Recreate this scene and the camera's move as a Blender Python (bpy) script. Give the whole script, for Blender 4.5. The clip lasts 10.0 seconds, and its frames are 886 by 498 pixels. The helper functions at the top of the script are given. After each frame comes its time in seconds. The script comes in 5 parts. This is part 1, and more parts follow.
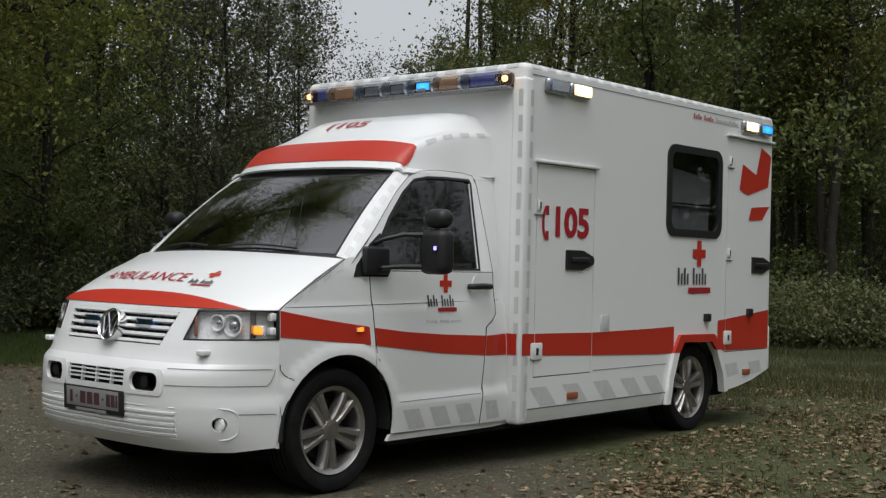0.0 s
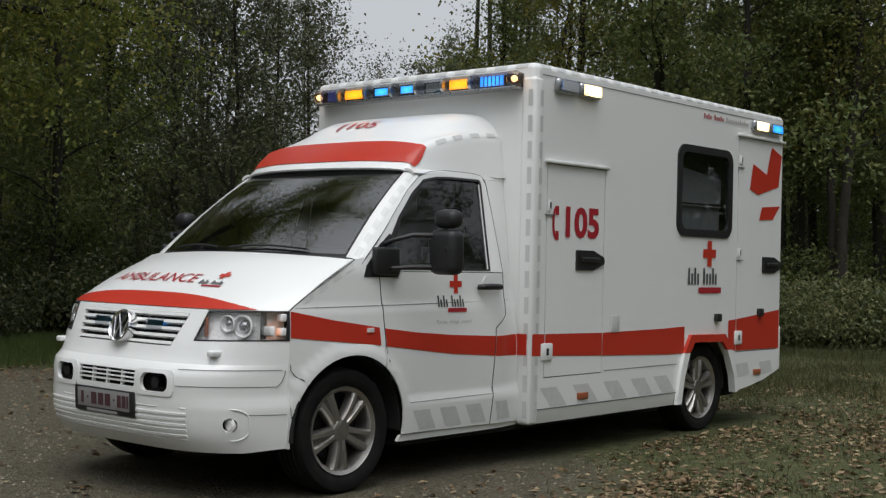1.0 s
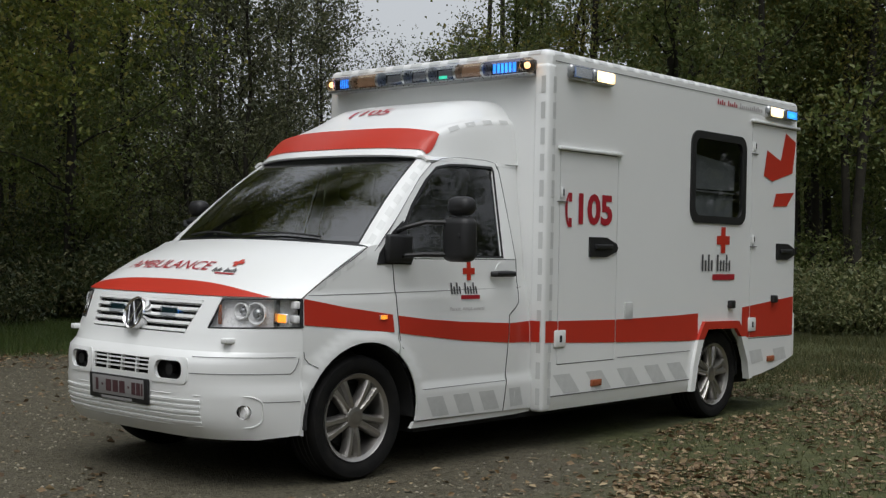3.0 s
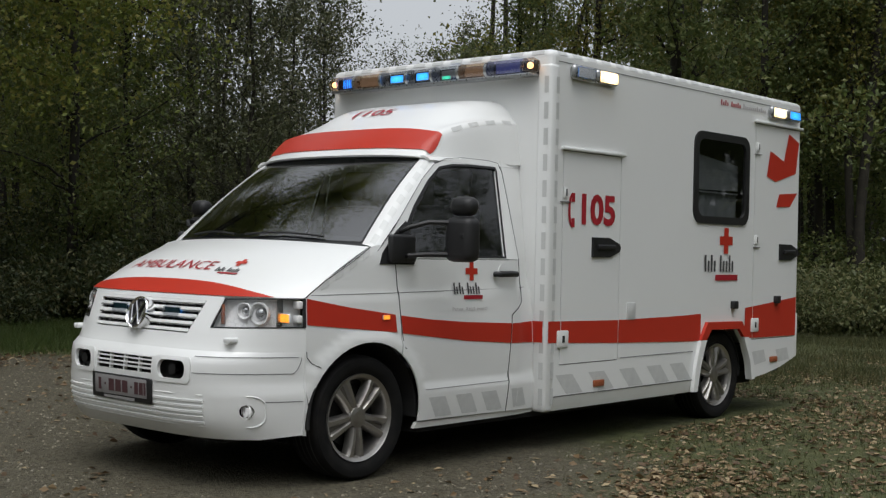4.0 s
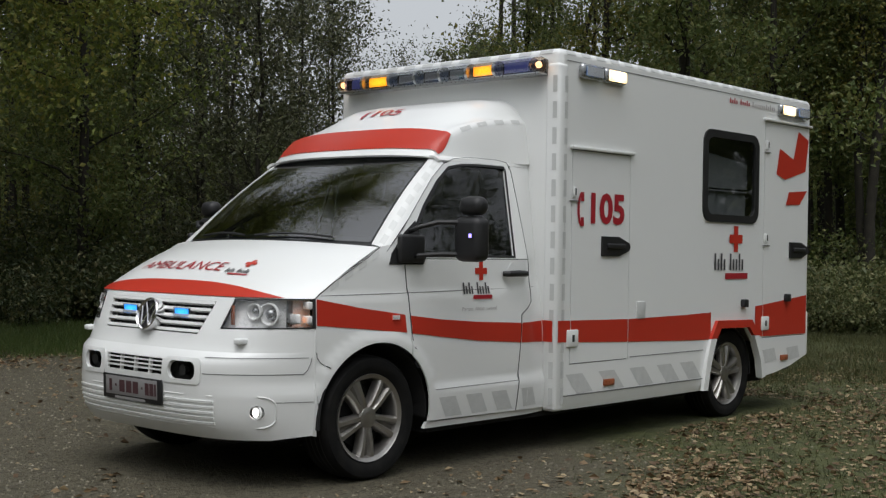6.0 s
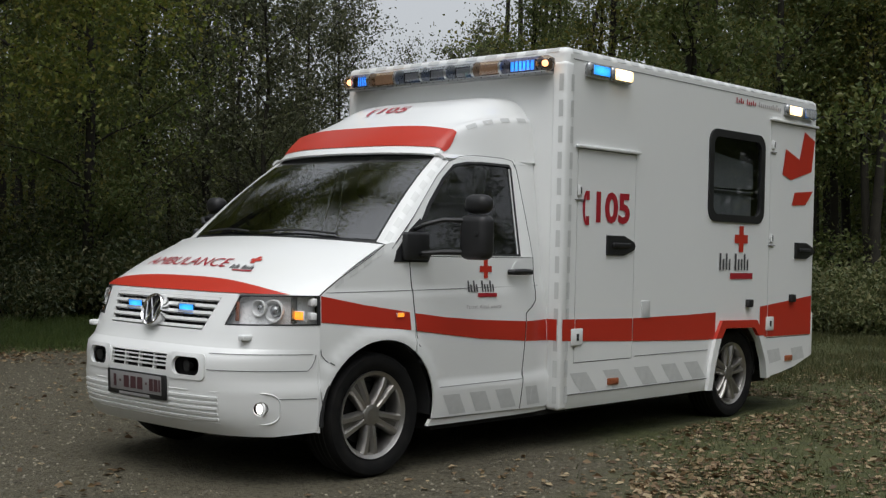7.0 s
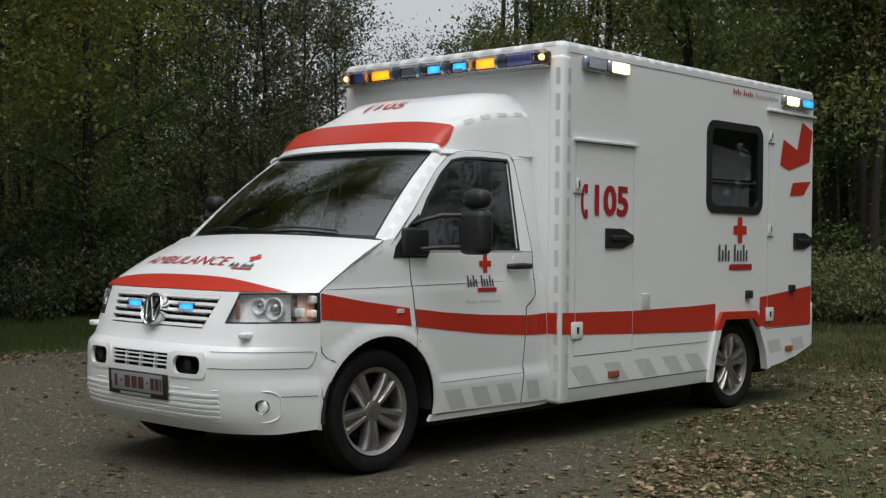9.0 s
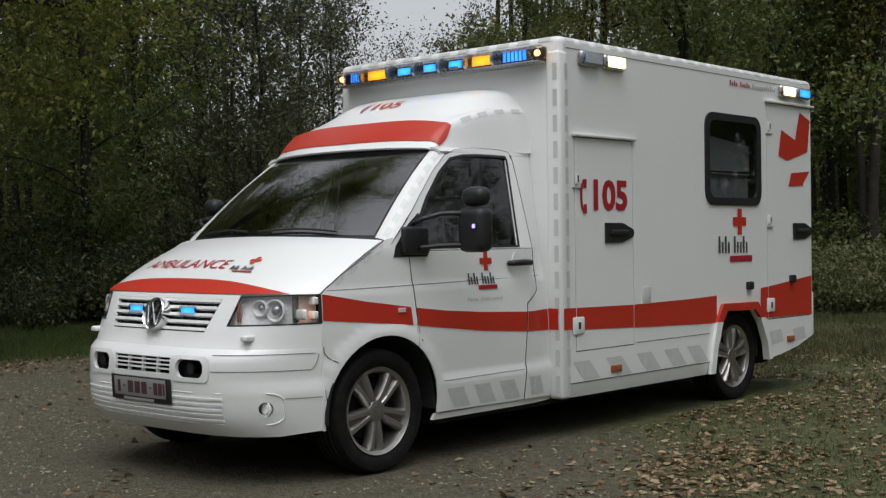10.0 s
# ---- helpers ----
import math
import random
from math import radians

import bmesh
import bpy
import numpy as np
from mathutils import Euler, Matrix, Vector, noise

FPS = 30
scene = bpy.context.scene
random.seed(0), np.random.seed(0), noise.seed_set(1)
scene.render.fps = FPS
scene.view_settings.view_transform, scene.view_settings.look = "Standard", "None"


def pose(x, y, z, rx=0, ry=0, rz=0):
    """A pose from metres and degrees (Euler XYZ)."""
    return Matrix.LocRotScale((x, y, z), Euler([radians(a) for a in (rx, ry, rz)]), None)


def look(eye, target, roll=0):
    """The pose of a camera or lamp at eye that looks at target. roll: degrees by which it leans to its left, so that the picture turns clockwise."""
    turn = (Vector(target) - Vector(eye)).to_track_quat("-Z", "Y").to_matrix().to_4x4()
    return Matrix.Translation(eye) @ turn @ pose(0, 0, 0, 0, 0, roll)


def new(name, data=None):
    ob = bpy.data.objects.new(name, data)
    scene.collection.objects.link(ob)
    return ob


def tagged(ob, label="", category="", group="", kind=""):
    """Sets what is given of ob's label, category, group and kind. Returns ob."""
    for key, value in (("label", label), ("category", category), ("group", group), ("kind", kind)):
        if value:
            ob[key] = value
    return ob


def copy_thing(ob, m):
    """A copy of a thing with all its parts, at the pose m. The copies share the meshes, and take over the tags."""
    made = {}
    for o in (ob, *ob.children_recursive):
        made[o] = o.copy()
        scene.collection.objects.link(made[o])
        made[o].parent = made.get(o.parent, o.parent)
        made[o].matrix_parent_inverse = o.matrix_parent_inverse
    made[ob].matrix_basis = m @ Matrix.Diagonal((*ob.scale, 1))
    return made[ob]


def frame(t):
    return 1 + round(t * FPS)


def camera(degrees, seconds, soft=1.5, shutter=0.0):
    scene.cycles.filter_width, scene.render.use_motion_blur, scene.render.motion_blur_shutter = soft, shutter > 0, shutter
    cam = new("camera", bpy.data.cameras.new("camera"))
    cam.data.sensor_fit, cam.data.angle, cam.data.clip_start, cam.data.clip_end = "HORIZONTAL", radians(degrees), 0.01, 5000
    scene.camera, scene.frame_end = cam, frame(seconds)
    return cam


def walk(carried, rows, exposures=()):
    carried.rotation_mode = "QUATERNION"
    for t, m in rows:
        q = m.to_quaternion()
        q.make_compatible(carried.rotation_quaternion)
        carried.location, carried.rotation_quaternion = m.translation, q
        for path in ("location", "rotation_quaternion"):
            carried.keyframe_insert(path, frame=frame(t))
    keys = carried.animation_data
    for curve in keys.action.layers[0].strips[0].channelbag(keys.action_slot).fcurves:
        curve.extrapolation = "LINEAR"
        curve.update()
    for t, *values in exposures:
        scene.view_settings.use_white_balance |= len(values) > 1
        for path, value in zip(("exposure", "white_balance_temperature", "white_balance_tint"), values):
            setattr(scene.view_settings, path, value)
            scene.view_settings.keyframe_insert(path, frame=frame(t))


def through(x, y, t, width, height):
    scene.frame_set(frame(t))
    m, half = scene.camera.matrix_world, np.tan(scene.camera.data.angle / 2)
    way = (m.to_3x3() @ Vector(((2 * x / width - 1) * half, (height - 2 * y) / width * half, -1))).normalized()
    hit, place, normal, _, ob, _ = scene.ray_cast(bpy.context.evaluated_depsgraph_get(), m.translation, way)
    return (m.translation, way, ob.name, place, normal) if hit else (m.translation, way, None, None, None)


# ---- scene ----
cam = camera(38.96, 10.0, soft=1.3)
EYE = Vector((-4.747, -5.698, 1.251))
# seconds, heading from +y towards +x, pitch, lean, in degrees
PATH = [
    (0.0, 49.542, 0.540, 1.411),
    (0.5, 49.299, 0.367, 1.498),
    (1.0, 49.086, 0.550, 1.296),
    (1.5, 48.784, 0.369, 1.210),
    (2.0, 48.737, 0.181, 1.073),
    (2.5, 48.621, -0.002, 1.113),
    (4.0, 48.375, -0.049, 1.280),
    (4.5, 48.316, -0.040, 1.157),
    (5.0, 48.248, -0.044, 1.030),
    (5.5, 48.031, -0.054, 0.834),
    (7.0, 47.725, -0.169, 1.398),
    (7.5, 47.667, -0.321, 1.448),
    (8.0, 47.578, -0.370, 1.665),
    (8.5, 47.705, -0.246, 1.396),
    (9.0, 47.771, -0.382, 0.576),
    (9.5, 47.686, -0.409, -0.191),
    (10.0, 47.769, -0.464, -0.738),
]


def aim(yaw, pitch, roll):
    a, b = radians(yaw), radians(pitch)
    way = Vector((math.sin(a) * math.cos(b), math.cos(a) * math.cos(b), math.sin(b)))
    return look(EYE, EYE + 10 * way, roll)


EXPOSURE = 0.44
walk(cam, [(t, aim(y, p, r)) for t, y, p, r in PATH], [(0, EXPOSURE), (10, EXPOSURE)])

# ---- light ----
world = bpy.data.worlds.new("overcast_sky")
scene.world = world
world.use_nodes = True
wn, wl = world.node_tree.nodes, world.node_tree.links
sky = wn.new("ShaderNodeTexSky")
sky.sky_type, sky.sun_disc = "NISHITA", False
SUN_EL, SUN_ROT = radians(66), radians(236)
sky.sun_elevation, sky.sun_rotation = SUN_EL, SUN_ROT
sky.air_density, sky.dust_density, sky.ozone_density = 1.0, 4.0, 1.0
grey = wn.new("ShaderNodeHueSaturation")
grey.inputs["Saturation"].default_value = 0.28
wl.new(sky.outputs[0], grey.inputs["Color"])
cloud = wn.new("ShaderNodeMix")
cloud.data_type = "RGBA"
cloud.inputs["Factor"].default_value = 0.6
cloud.inputs["B"].default_value = (3.38, 3.55, 3.74, 1)
wl.new(grey.outputs[0], cloud.inputs["A"])
# an overcast sky is brighter overhead than at the horizon
way_up, height_of = wn.new("ShaderNodeTexCoord"), wn.new("ShaderNodeSeparateXYZ")
wl.new(way_up.outputs["Generated"], height_of.inputs[0])
rise = wn.new("ShaderNodeMapRange")
rise.inputs[3].default_value, rise.inputs[4].default_value = 0.86, 1.16
wl.new(height_of.outputs["Z"], rise.inputs[0])
dome = wn.new("ShaderNodeVectorMath")
dome.operation = "SCALE"
wl.new(cloud.outputs["Result"], dome.inputs[0])
wl.new(rise.outputs[0], dome.inputs["Scale"])
wl.new(dome.outputs[0], wn["Background"].inputs["Color"])
wn["Background"].inputs["Strength"].default_value = 0.13
sun = new("sun", bpy.data.lights.new("sun", "SUN"))
sun.data.energy, sun.data.angle, sun.data.color = 1.1, radians(50), (0.97, 0.99, 1.0)
sun_way = Vector((math.sin(SUN_ROT) * math.cos(SUN_EL), math.cos(SUN_ROT) * math.cos(SUN_EL), math.sin(SUN_EL)))
sun.matrix_world = look(sun_way * 50, (0, 0, 0))


# ---- materials ----
def material(name, color, rough=0.5, metal=0.0, vary=0.12, scale=6.0, bump=0.0, fine=60.0, coat=0.0, dirt=None, dirt_amount=0.0, rvar=0.06, **extra):
    """Principled surface: two scales of noise on the colour, fine bump, optional dirt tint."""
    m = bpy.data.materials.new(name)
    m.use_nodes = True
    n, l = m.node_tree.nodes, m.node_tree.links
    p = n["Principled BSDF"]
    co = n.new("ShaderNodeTexCoord")
    big, small = n.new("ShaderNodeTexNoise"), n.new("ShaderNodeTexNoise")
    big.inputs["Scale"].default_value, small.inputs["Scale"].default_value = scale, fine
    big.inputs["Detail"].default_value, small.inputs["Detail"].default_value = 5, 4
    for t in (big, small):
        l.new(co.outputs["Object"], t.inputs["Vector"])
    add = n.new("ShaderNodeMath")
    add.operation = "ADD"
    l.new(big.outputs[0], add.inputs[0])
    l.new(small.outputs[0], add.inputs[1])
    ramp = n.new("ShaderNodeMapRange")
    ramp.inputs[1].default_value, ramp.inputs[2].default_value = 0.7, 1.3
    ramp.inputs[3].default_value, ramp.inputs[4].default_value = 1 - vary, 1 + vary
    l.new(add.outputs[0], ramp.inputs[0])
    hsv = n.new("ShaderNodeHueSaturation")
    hsv.inputs["Color"].default_value = (*color, 1)
    l.new(ramp.outputs[0], hsv.inputs["Value"])
    out = hsv.outputs[0]
    if dirt:
        mix = n.new("ShaderNodeMix")
        mix.data_type = "RGBA"
        mask = n.new("ShaderNodeMapRange")
        mask.inputs[1].default_value, mask.inputs[2].default_value = 0.45, 0.75
        mask.inputs[4].default_value = dirt_amount
        l.new(big.outputs[0], mask.inputs[0])
        l.new(mask.outputs[0], mix.inputs["Factor"])
        l.new(out, mix.inputs["A"])
        mix.inputs["B"].default_value = (*dirt, 1)
        out = mix.outputs["Result"]
    l.new(out, p.inputs["Base Color"])
    rr = n.new("ShaderNodeMapRange")
    rr.inputs[1].default_value, rr.inputs[2].default_value = 0.3, 0.7
    rr.inputs[3].default_value, rr.inputs[4].default_value = max(0, rough - rvar), min(1, rough + rvar)
    l.new(small.outputs[0], rr.inputs[0])
    l.new(rr.outputs[0], p.inputs["Roughness"])
    p.inputs["Metallic"].default_value = metal
    p.inputs["Coat Weight"].default_value = coat
    p.inputs["Coat Roughness"].default_value = 0.08
    if bump:
        b = n.new("ShaderNodeBump")
        b.inputs["Strength"].default_value, b.inputs["Distance"].default_value = bump, 0.01
        l.new(add.outputs[0], b.inputs["Height"])
        l.new(b.outputs[0], p.inputs["Normal"])
    for k, val in extra.items():
        p.inputs[k.replace("_", " ")].default_value = val
    return m


def leaf_material(name, a, b, c, through=0.35):
    """Leaves: hue varies from leaf to leaf, part of the light passes through."""
    m = bpy.data.materials.new(name)
    m.use_nodes = True
    n, l = m.node_tree.nodes, m.node_tree.links
    p = n["Principled BSDF"]
    geo = n.new("ShaderNodeNewGeometry")
    ramp = n.new("ShaderNodeValToRGB")
    ramp.color_ramp.elements[0].color, ramp.color_ramp.elements[1].color = (*a, 1), (*c, 1)
    ramp.color_ramp.elements.new(0.55).color = (*b, 1)
    l.new(geo.outputs["Random Per Island"], ramp.inputs[0])
    l.new(ramp.outputs[0], p.inputs["Base Color"])
    p.inputs["Roughness"].default_value = 0.55
    tr = n.new("ShaderNodeBsdfTranslucent")
    l.new(ramp.outputs[0], tr.inputs["Color"])
    mix = n.new("ShaderNodeMixShader")
    mix.inputs[0].default_value = through
    l.new(p.outputs[0], mix.inputs[1])
    l.new(tr.outputs[0], mix.inputs[2])
    l.new(mix.outputs[0], n["Material Output"].inputs["Surface"])
    return m


def glow(name, color, strength):
    m = material(name, color, 0.3, vary=0.05)
    p = m.node_tree.nodes["Principled BSDF"]
    n, l = m.node_tree.nodes, m.node_tree.links
    # hot in the middle of the lamp's face, weaker towards its rim
    co, far, mid = n.new("ShaderNodeTexCoord"), n.new("ShaderNodeVectorMath"), n.new("ShaderNodeMapRange")
    far.operation = "DISTANCE"
    far.inputs[1].default_value = (0.5, 0.5, 0.5)
    l.new(co.outputs["Generated"], far.inputs[0])
    l.new(far.outputs["Value"], mid.inputs[0])
    mid.inputs[1].default_value, mid.inputs[2].default_value = 0.50, 0.78
    mid.inputs[3].default_value, mid.inputs[4].default_value = strength * 1.45, strength * 0.55
    l.new(mid.outputs[0], p.inputs["Emission Strength"])
    p.inputs["Emission Color"].default_value = (*color, 1)
    return m


def glass(name, color, rough=0.02, shine_least=0.07):
    m = bpy.data.materials.new(name)
    m.use_nodes = True
    n, l = m.node_tree.nodes, m.node_tree.links
    p = n["Principled BSDF"]
    clear = n.new("ShaderNodeBsdfTransparent")
    clear.inputs[0].default_value = (*color, 1)
    shine = n.new("ShaderNodeBsdfGlossy")
    shine.inputs["Roughness"].default_value = rough
    face = n.new("ShaderNodeLayerWeight")
    face.inputs[0].default_value = 0.5
    steep = n.new("ShaderNodeMath")
    steep.operation = "POWER"
    steep.inputs[1].default_value = 4.0
    l.new(face.outputs["Facing"], steep.inputs[0])
    fres = n.new("ShaderNodeMath")
    fres.operation = "MULTIPLY_ADD"
    fres.inputs[1].default_value, fres.inputs[2].default_value = 1 - shine_least, shine_least
    l.new(steep.outputs[0], fres.inputs[0])
    mix = n.new("ShaderNodeMixShader")
    l.new(fres.outputs[0], mix.inputs[0])
    l.new(clear.outputs[0], mix.inputs[1])
    l.new(shine.outputs[0], mix.inputs[2])
    l.new(mix.outputs[0], n["Material Output"].inputs["Surface"])
    n.remove(p)
    return m


WHITE = material("white_paint", (0.78, 0.79, 0.78), 0.32, vary=0.006, scale=0.8, fine=3, rvar=0.015, coat=0.6, Coat_Roughness=0.18, dirt=(0.55, 0.53, 0.48), dirt_amount=0.01)
WHITE_SKIRT = material("white_skirt_paint", (0.76, 0.77, 0.75), 0.35, vary=0.012, scale=2, fine=9, rvar=0.02, coat=0.3, dirt=(0.42, 0.39, 0.33), dirt_amount=0.12)
RED = material("red_film", (0.47, 0.034, 0.018), 0.38, vary=0.012, scale=1, fine=4, rvar=0.02, coat=0.3, Coat_Roughness=0.16, Specular_IOR_Level=0.25, dirt=(0.40, 0.05, 0.04), dirt_amount=0.1)
RED_TEXT = material("dark_red_film", (0.36, 0.02, 0.03), 0.35, vary=0.05)
REFLECT = material("grey_reflective_film", (0.55, 0.56, 0.55), 0.35, vary=0.08, scale=20, fine=200)
REFLECT_PALE = material("pale_reflective_film", (0.66, 0.67, 0.66), 0.35, vary=0.05, scale=20, fine=200)
DARK_TEXT = material("dark_grey_film", (0.06, 0.06, 0.065), 0.4, vary=0.05)
FAINT_TEXT = material("faint_grey_film", (0.42, 0.40, 0.40), 0.4, vary=0.05)
BLACK = material("black_plastic", (0.012, 0.012, 0.013), 0.5, vary=0.15, bump=0.08, fine=300)
RUBBER = material("tyre_rubber", (0.009, 0.009, 0.009), 0.8, vary=0.25, scale=9, bump=0.2, fine=120, dirt=(0.030, 0.026, 0.021), dirt_amount=0.3, Specular_IOR_Level=0.15)
SEAM = material("dark_gap", (0.02, 0.02, 0.02), 0.9, vary=0.1)
GREYLINE = material("grey_seal_and_crease_shade", (0.16, 0.16, 0.16), 0.7, vary=0.1)
UNDER = material("underbody", (0.012, 0.012, 0.012), 0.95, vary=0.3)
ALLOY = material("alloy", (0.40, 0.385, 0.365), 0.34, 0.85, vary=0.08, scale=8, dirt=(0.16, 0.14, 0.12), dirt_amount=0.5)
# darker alloy: the shade inside the spoke grooves, put into the colour
ALLOY_GROOVE_SHADE = material("groove_shade_alloy", (0.17, 0.16, 0.145), 0.5, 0.6, vary=0.15, scale=12)
CHROME = material("chrome", (0.75, 0.75, 0.76), 0.14, 1.0, vary=0.04)
DULLCHROME = material("satin_chrome", (0.42, 0.43, 0.44), 0.3, 0.9, vary=0.06)
GLASS = glass("tinted_glass", (0.42, 0.45, 0.45), 0.02, 0.09)
SCREENGLASS = glass("windscreen_glass", (0.33, 0.37, 0.38), 0.02, 0.27)
CLEAR = glass("clear_lens", (0.9, 0.9, 0.9), 0.04)
SMOKE_LENS = glass("grey_lens", (0.70, 0.72, 0.75), 0.08)
BLUE_LENS = glass("violet_blue_lens", (0.58, 0.58, 0.74), 0.08)
AMBER_LENS = glass("amber_lens", (0.86, 0.74, 0.62), 0.08)
CABIN = material("cabin_plastic", (0.035, 0.036, 0.038), 0.8, vary=0.1)
CLOTH = material("seat_cloth", (0.03, 0.03, 0.034), 0.95, vary=0.2, fine=250, bump=0.2)
BLIND = material("grey_blind", (0.34, 0.34, 0.35), 0.9, vary=0.1, scale=4)
PLATE = material("plate_face", (0.24, 0.235, 0.235), 0.5, vary=0.06)
PLATE_INK = material("plate_ink", (0.07, 0.03, 0.035), 0.5, vary=0.05)
REFLECTOR_DARK = material("lamp_reflector", (0.34, 0.34, 0.36), 0.35, 0.6, vary=0.1)
REFLECTOR_AMBER = material("amber_element", (0.27, 0.20, 0.155), 0.4, vary=0.1)
REFLECTOR_BLUE = material("blue_element", (0.10, 0.12, 0.30), 0.4, vary=0.1)
REFLECTOR_TEAL = material("teal_element", (0.008, 0.045, 0.06), 0.35, vary=0.1)
SIDE_ORANGE = material("orange_reflector", (0.30, 0.09, 0.04), 0.3, vary=0.1)
SILVER = material("headlight_silver", (0.88, 0.88, 0.88), 0.30, 0.08, vary=0.06)
GLOW_BLUE = glow("blue_glow", (0.035, 0.33, 1.0), 1.7)
GLOW_AMBER = glow("amber_glow", (1.0, 0.40, 0.02), 1.25)
GLOW_TURN = glow("indicator_glow", (1.0, 0.30, 0.03), 0.95)
GLOW_GREEN = glow("green_glow", (0.03, 0.60, 0.36), 0.9)
GLOW_WARM = glow("warm_white_glow", (1.0, 0.74, 0.38), 1.7)
GLOW_END = glow("orange_white_glow", (1.0, 0.60, 0.28), 1.6)
GLOW_WHITE = glow("white_glow", (1.0, 0.98, 0.92), 1.6)
GLOW_VIOLET = glow("violet_glow", (0.32, 0.25, 1.0), 1.5)


# ---- mesh helpers ----
from mathutils import geometry

def part(name, bm, mat, parent=None, label="", angle=38):
    me = bpy.data.meshes.new(name)
    bm.normal_update()
    bm.to_mesh(me)
    bm.free()
    for m in mat if isinstance(mat, (list, tuple)) else [mat]:
        me.materials.append(m)
    me.shade_smooth()
    me.set_sharp_from_angle(angle=radians(angle))
    ob = new(name, me)
    if parent:
        ob.parent = parent
    if label:
        ob["label"] = label
    return ob


def box(x0, x1, y0, y1, z0, z1, bevel=0.0, segs=2, bm=None):
    """A bevelled block, added to bm."""
    bm = bm or bmesh.new()
    made = bmesh.ops.create_cube(bm, size=1, matrix=Matrix.Translation(((x0 + x1) / 2, (y0 + y1) / 2, (z0 + z1) / 2)) @ Matrix.Diagonal((abs(x1 - x0), abs(y1 - y0), abs(z1 - z0), 1)))
    if bevel:
        edges = list({e for q in made["verts"] for e in q.link_edges})
        bmesh.ops.bevel(bm, geom=edges, offset=bevel, segments=segs, affect="EDGES", profile=0.5)
    return bm


def lathe(profile, steps=48, centre=(0, 0, 0), axis="y", bm=None, closed=False):
    """Turn (along, radius) pairs about an axis through the centre."""
    bm = bm or bmesh.new()
    rings = []
    for a, r in profile:
        ring = []
        for i in range(steps):
            t = 2 * math.pi * i / steps
            c, s = r * math.cos(t), r * math.sin(t)
            p = {"y": (c, a, s), "x": (a, c, s), "z": (c, s, a)}[axis]
            ring.append(bm.verts.new(Vector(centre) + Vector(p)))
        rings.append(ring)
    pairs = list(zip(rings, rings[1:]))
    if closed:
        pairs.append((rings[-1], rings[0]))
    for p, q in pairs:
        for i in range(steps):
            bm.faces.new((p[i], p[(i + 1) % steps], q[(i + 1) % steps], q[i]))
    if not closed:
        for ring in (rings[0], rings[-1]):
            bm.faces.new(ring)
    bmesh.ops.recalc_face_normals(bm, faces=bm.faces)
    return bm


def tube(points, radii, sides=8, bm=None):
    """A round tapering tube along points."""
    bm = bm or bmesh.new()
    pts = [Vector(p) for p in points]
    rings = []
    for i, p in enumerate(pts):
        way = (pts[min(i + 1, len(pts) - 1)] - pts[max(i - 1, 0)]).normalized()
        side = way.orthogonal().normalized() if i == 0 else (side - way * side.dot(way)).normalized()
        other = way.cross(side)
        r = radii[i] if isinstance(radii, (list, tuple)) else radii
        rings.append([bm.verts.new(p + r * (side * math.cos(2 * math.pi * k / sides) + other * math.sin(2 * math.pi * k / sides))) for k in range(sides)])
    for a, b in zip(rings, rings[1:]):
        for k in range(sides):
            bm.faces.new((a[k], a[(k + 1) % sides], b[(k + 1) % sides], b[k]))
    bm.faces.new(rings[0][::-1])
    bm.faces.new(rings[-1])
    return bm


def rounded(x0, x1, z0, z1, r, n=5):
    """Outline of a rectangle with round corners, anticlockwise."""
    pts = []
    for cx, cz, a0 in ((x1 - r, z0 + r, -90), (x1 - r, z1 - r, 0), (x0 + r, z1 - r, 90), (x0 + r, z0 + r, 180)):
        for i in range(n + 1):
            a = radians(a0 + 90 * i / n)
            pts.append((cx + r * math.cos(a), cz + r * math.sin(a)))
    return pts


def inside(p, loop):
    hit, (x, y) = False, p
    for (x0, y0), (x1, y1) in zip(loop, loop[1:] + loop[:1]):
        if (y0 > y) != (y1 > y) and x < (x1 - x0) * (y - y0) / (y1 - y0) + x0:
            hit = not hit
    return hit


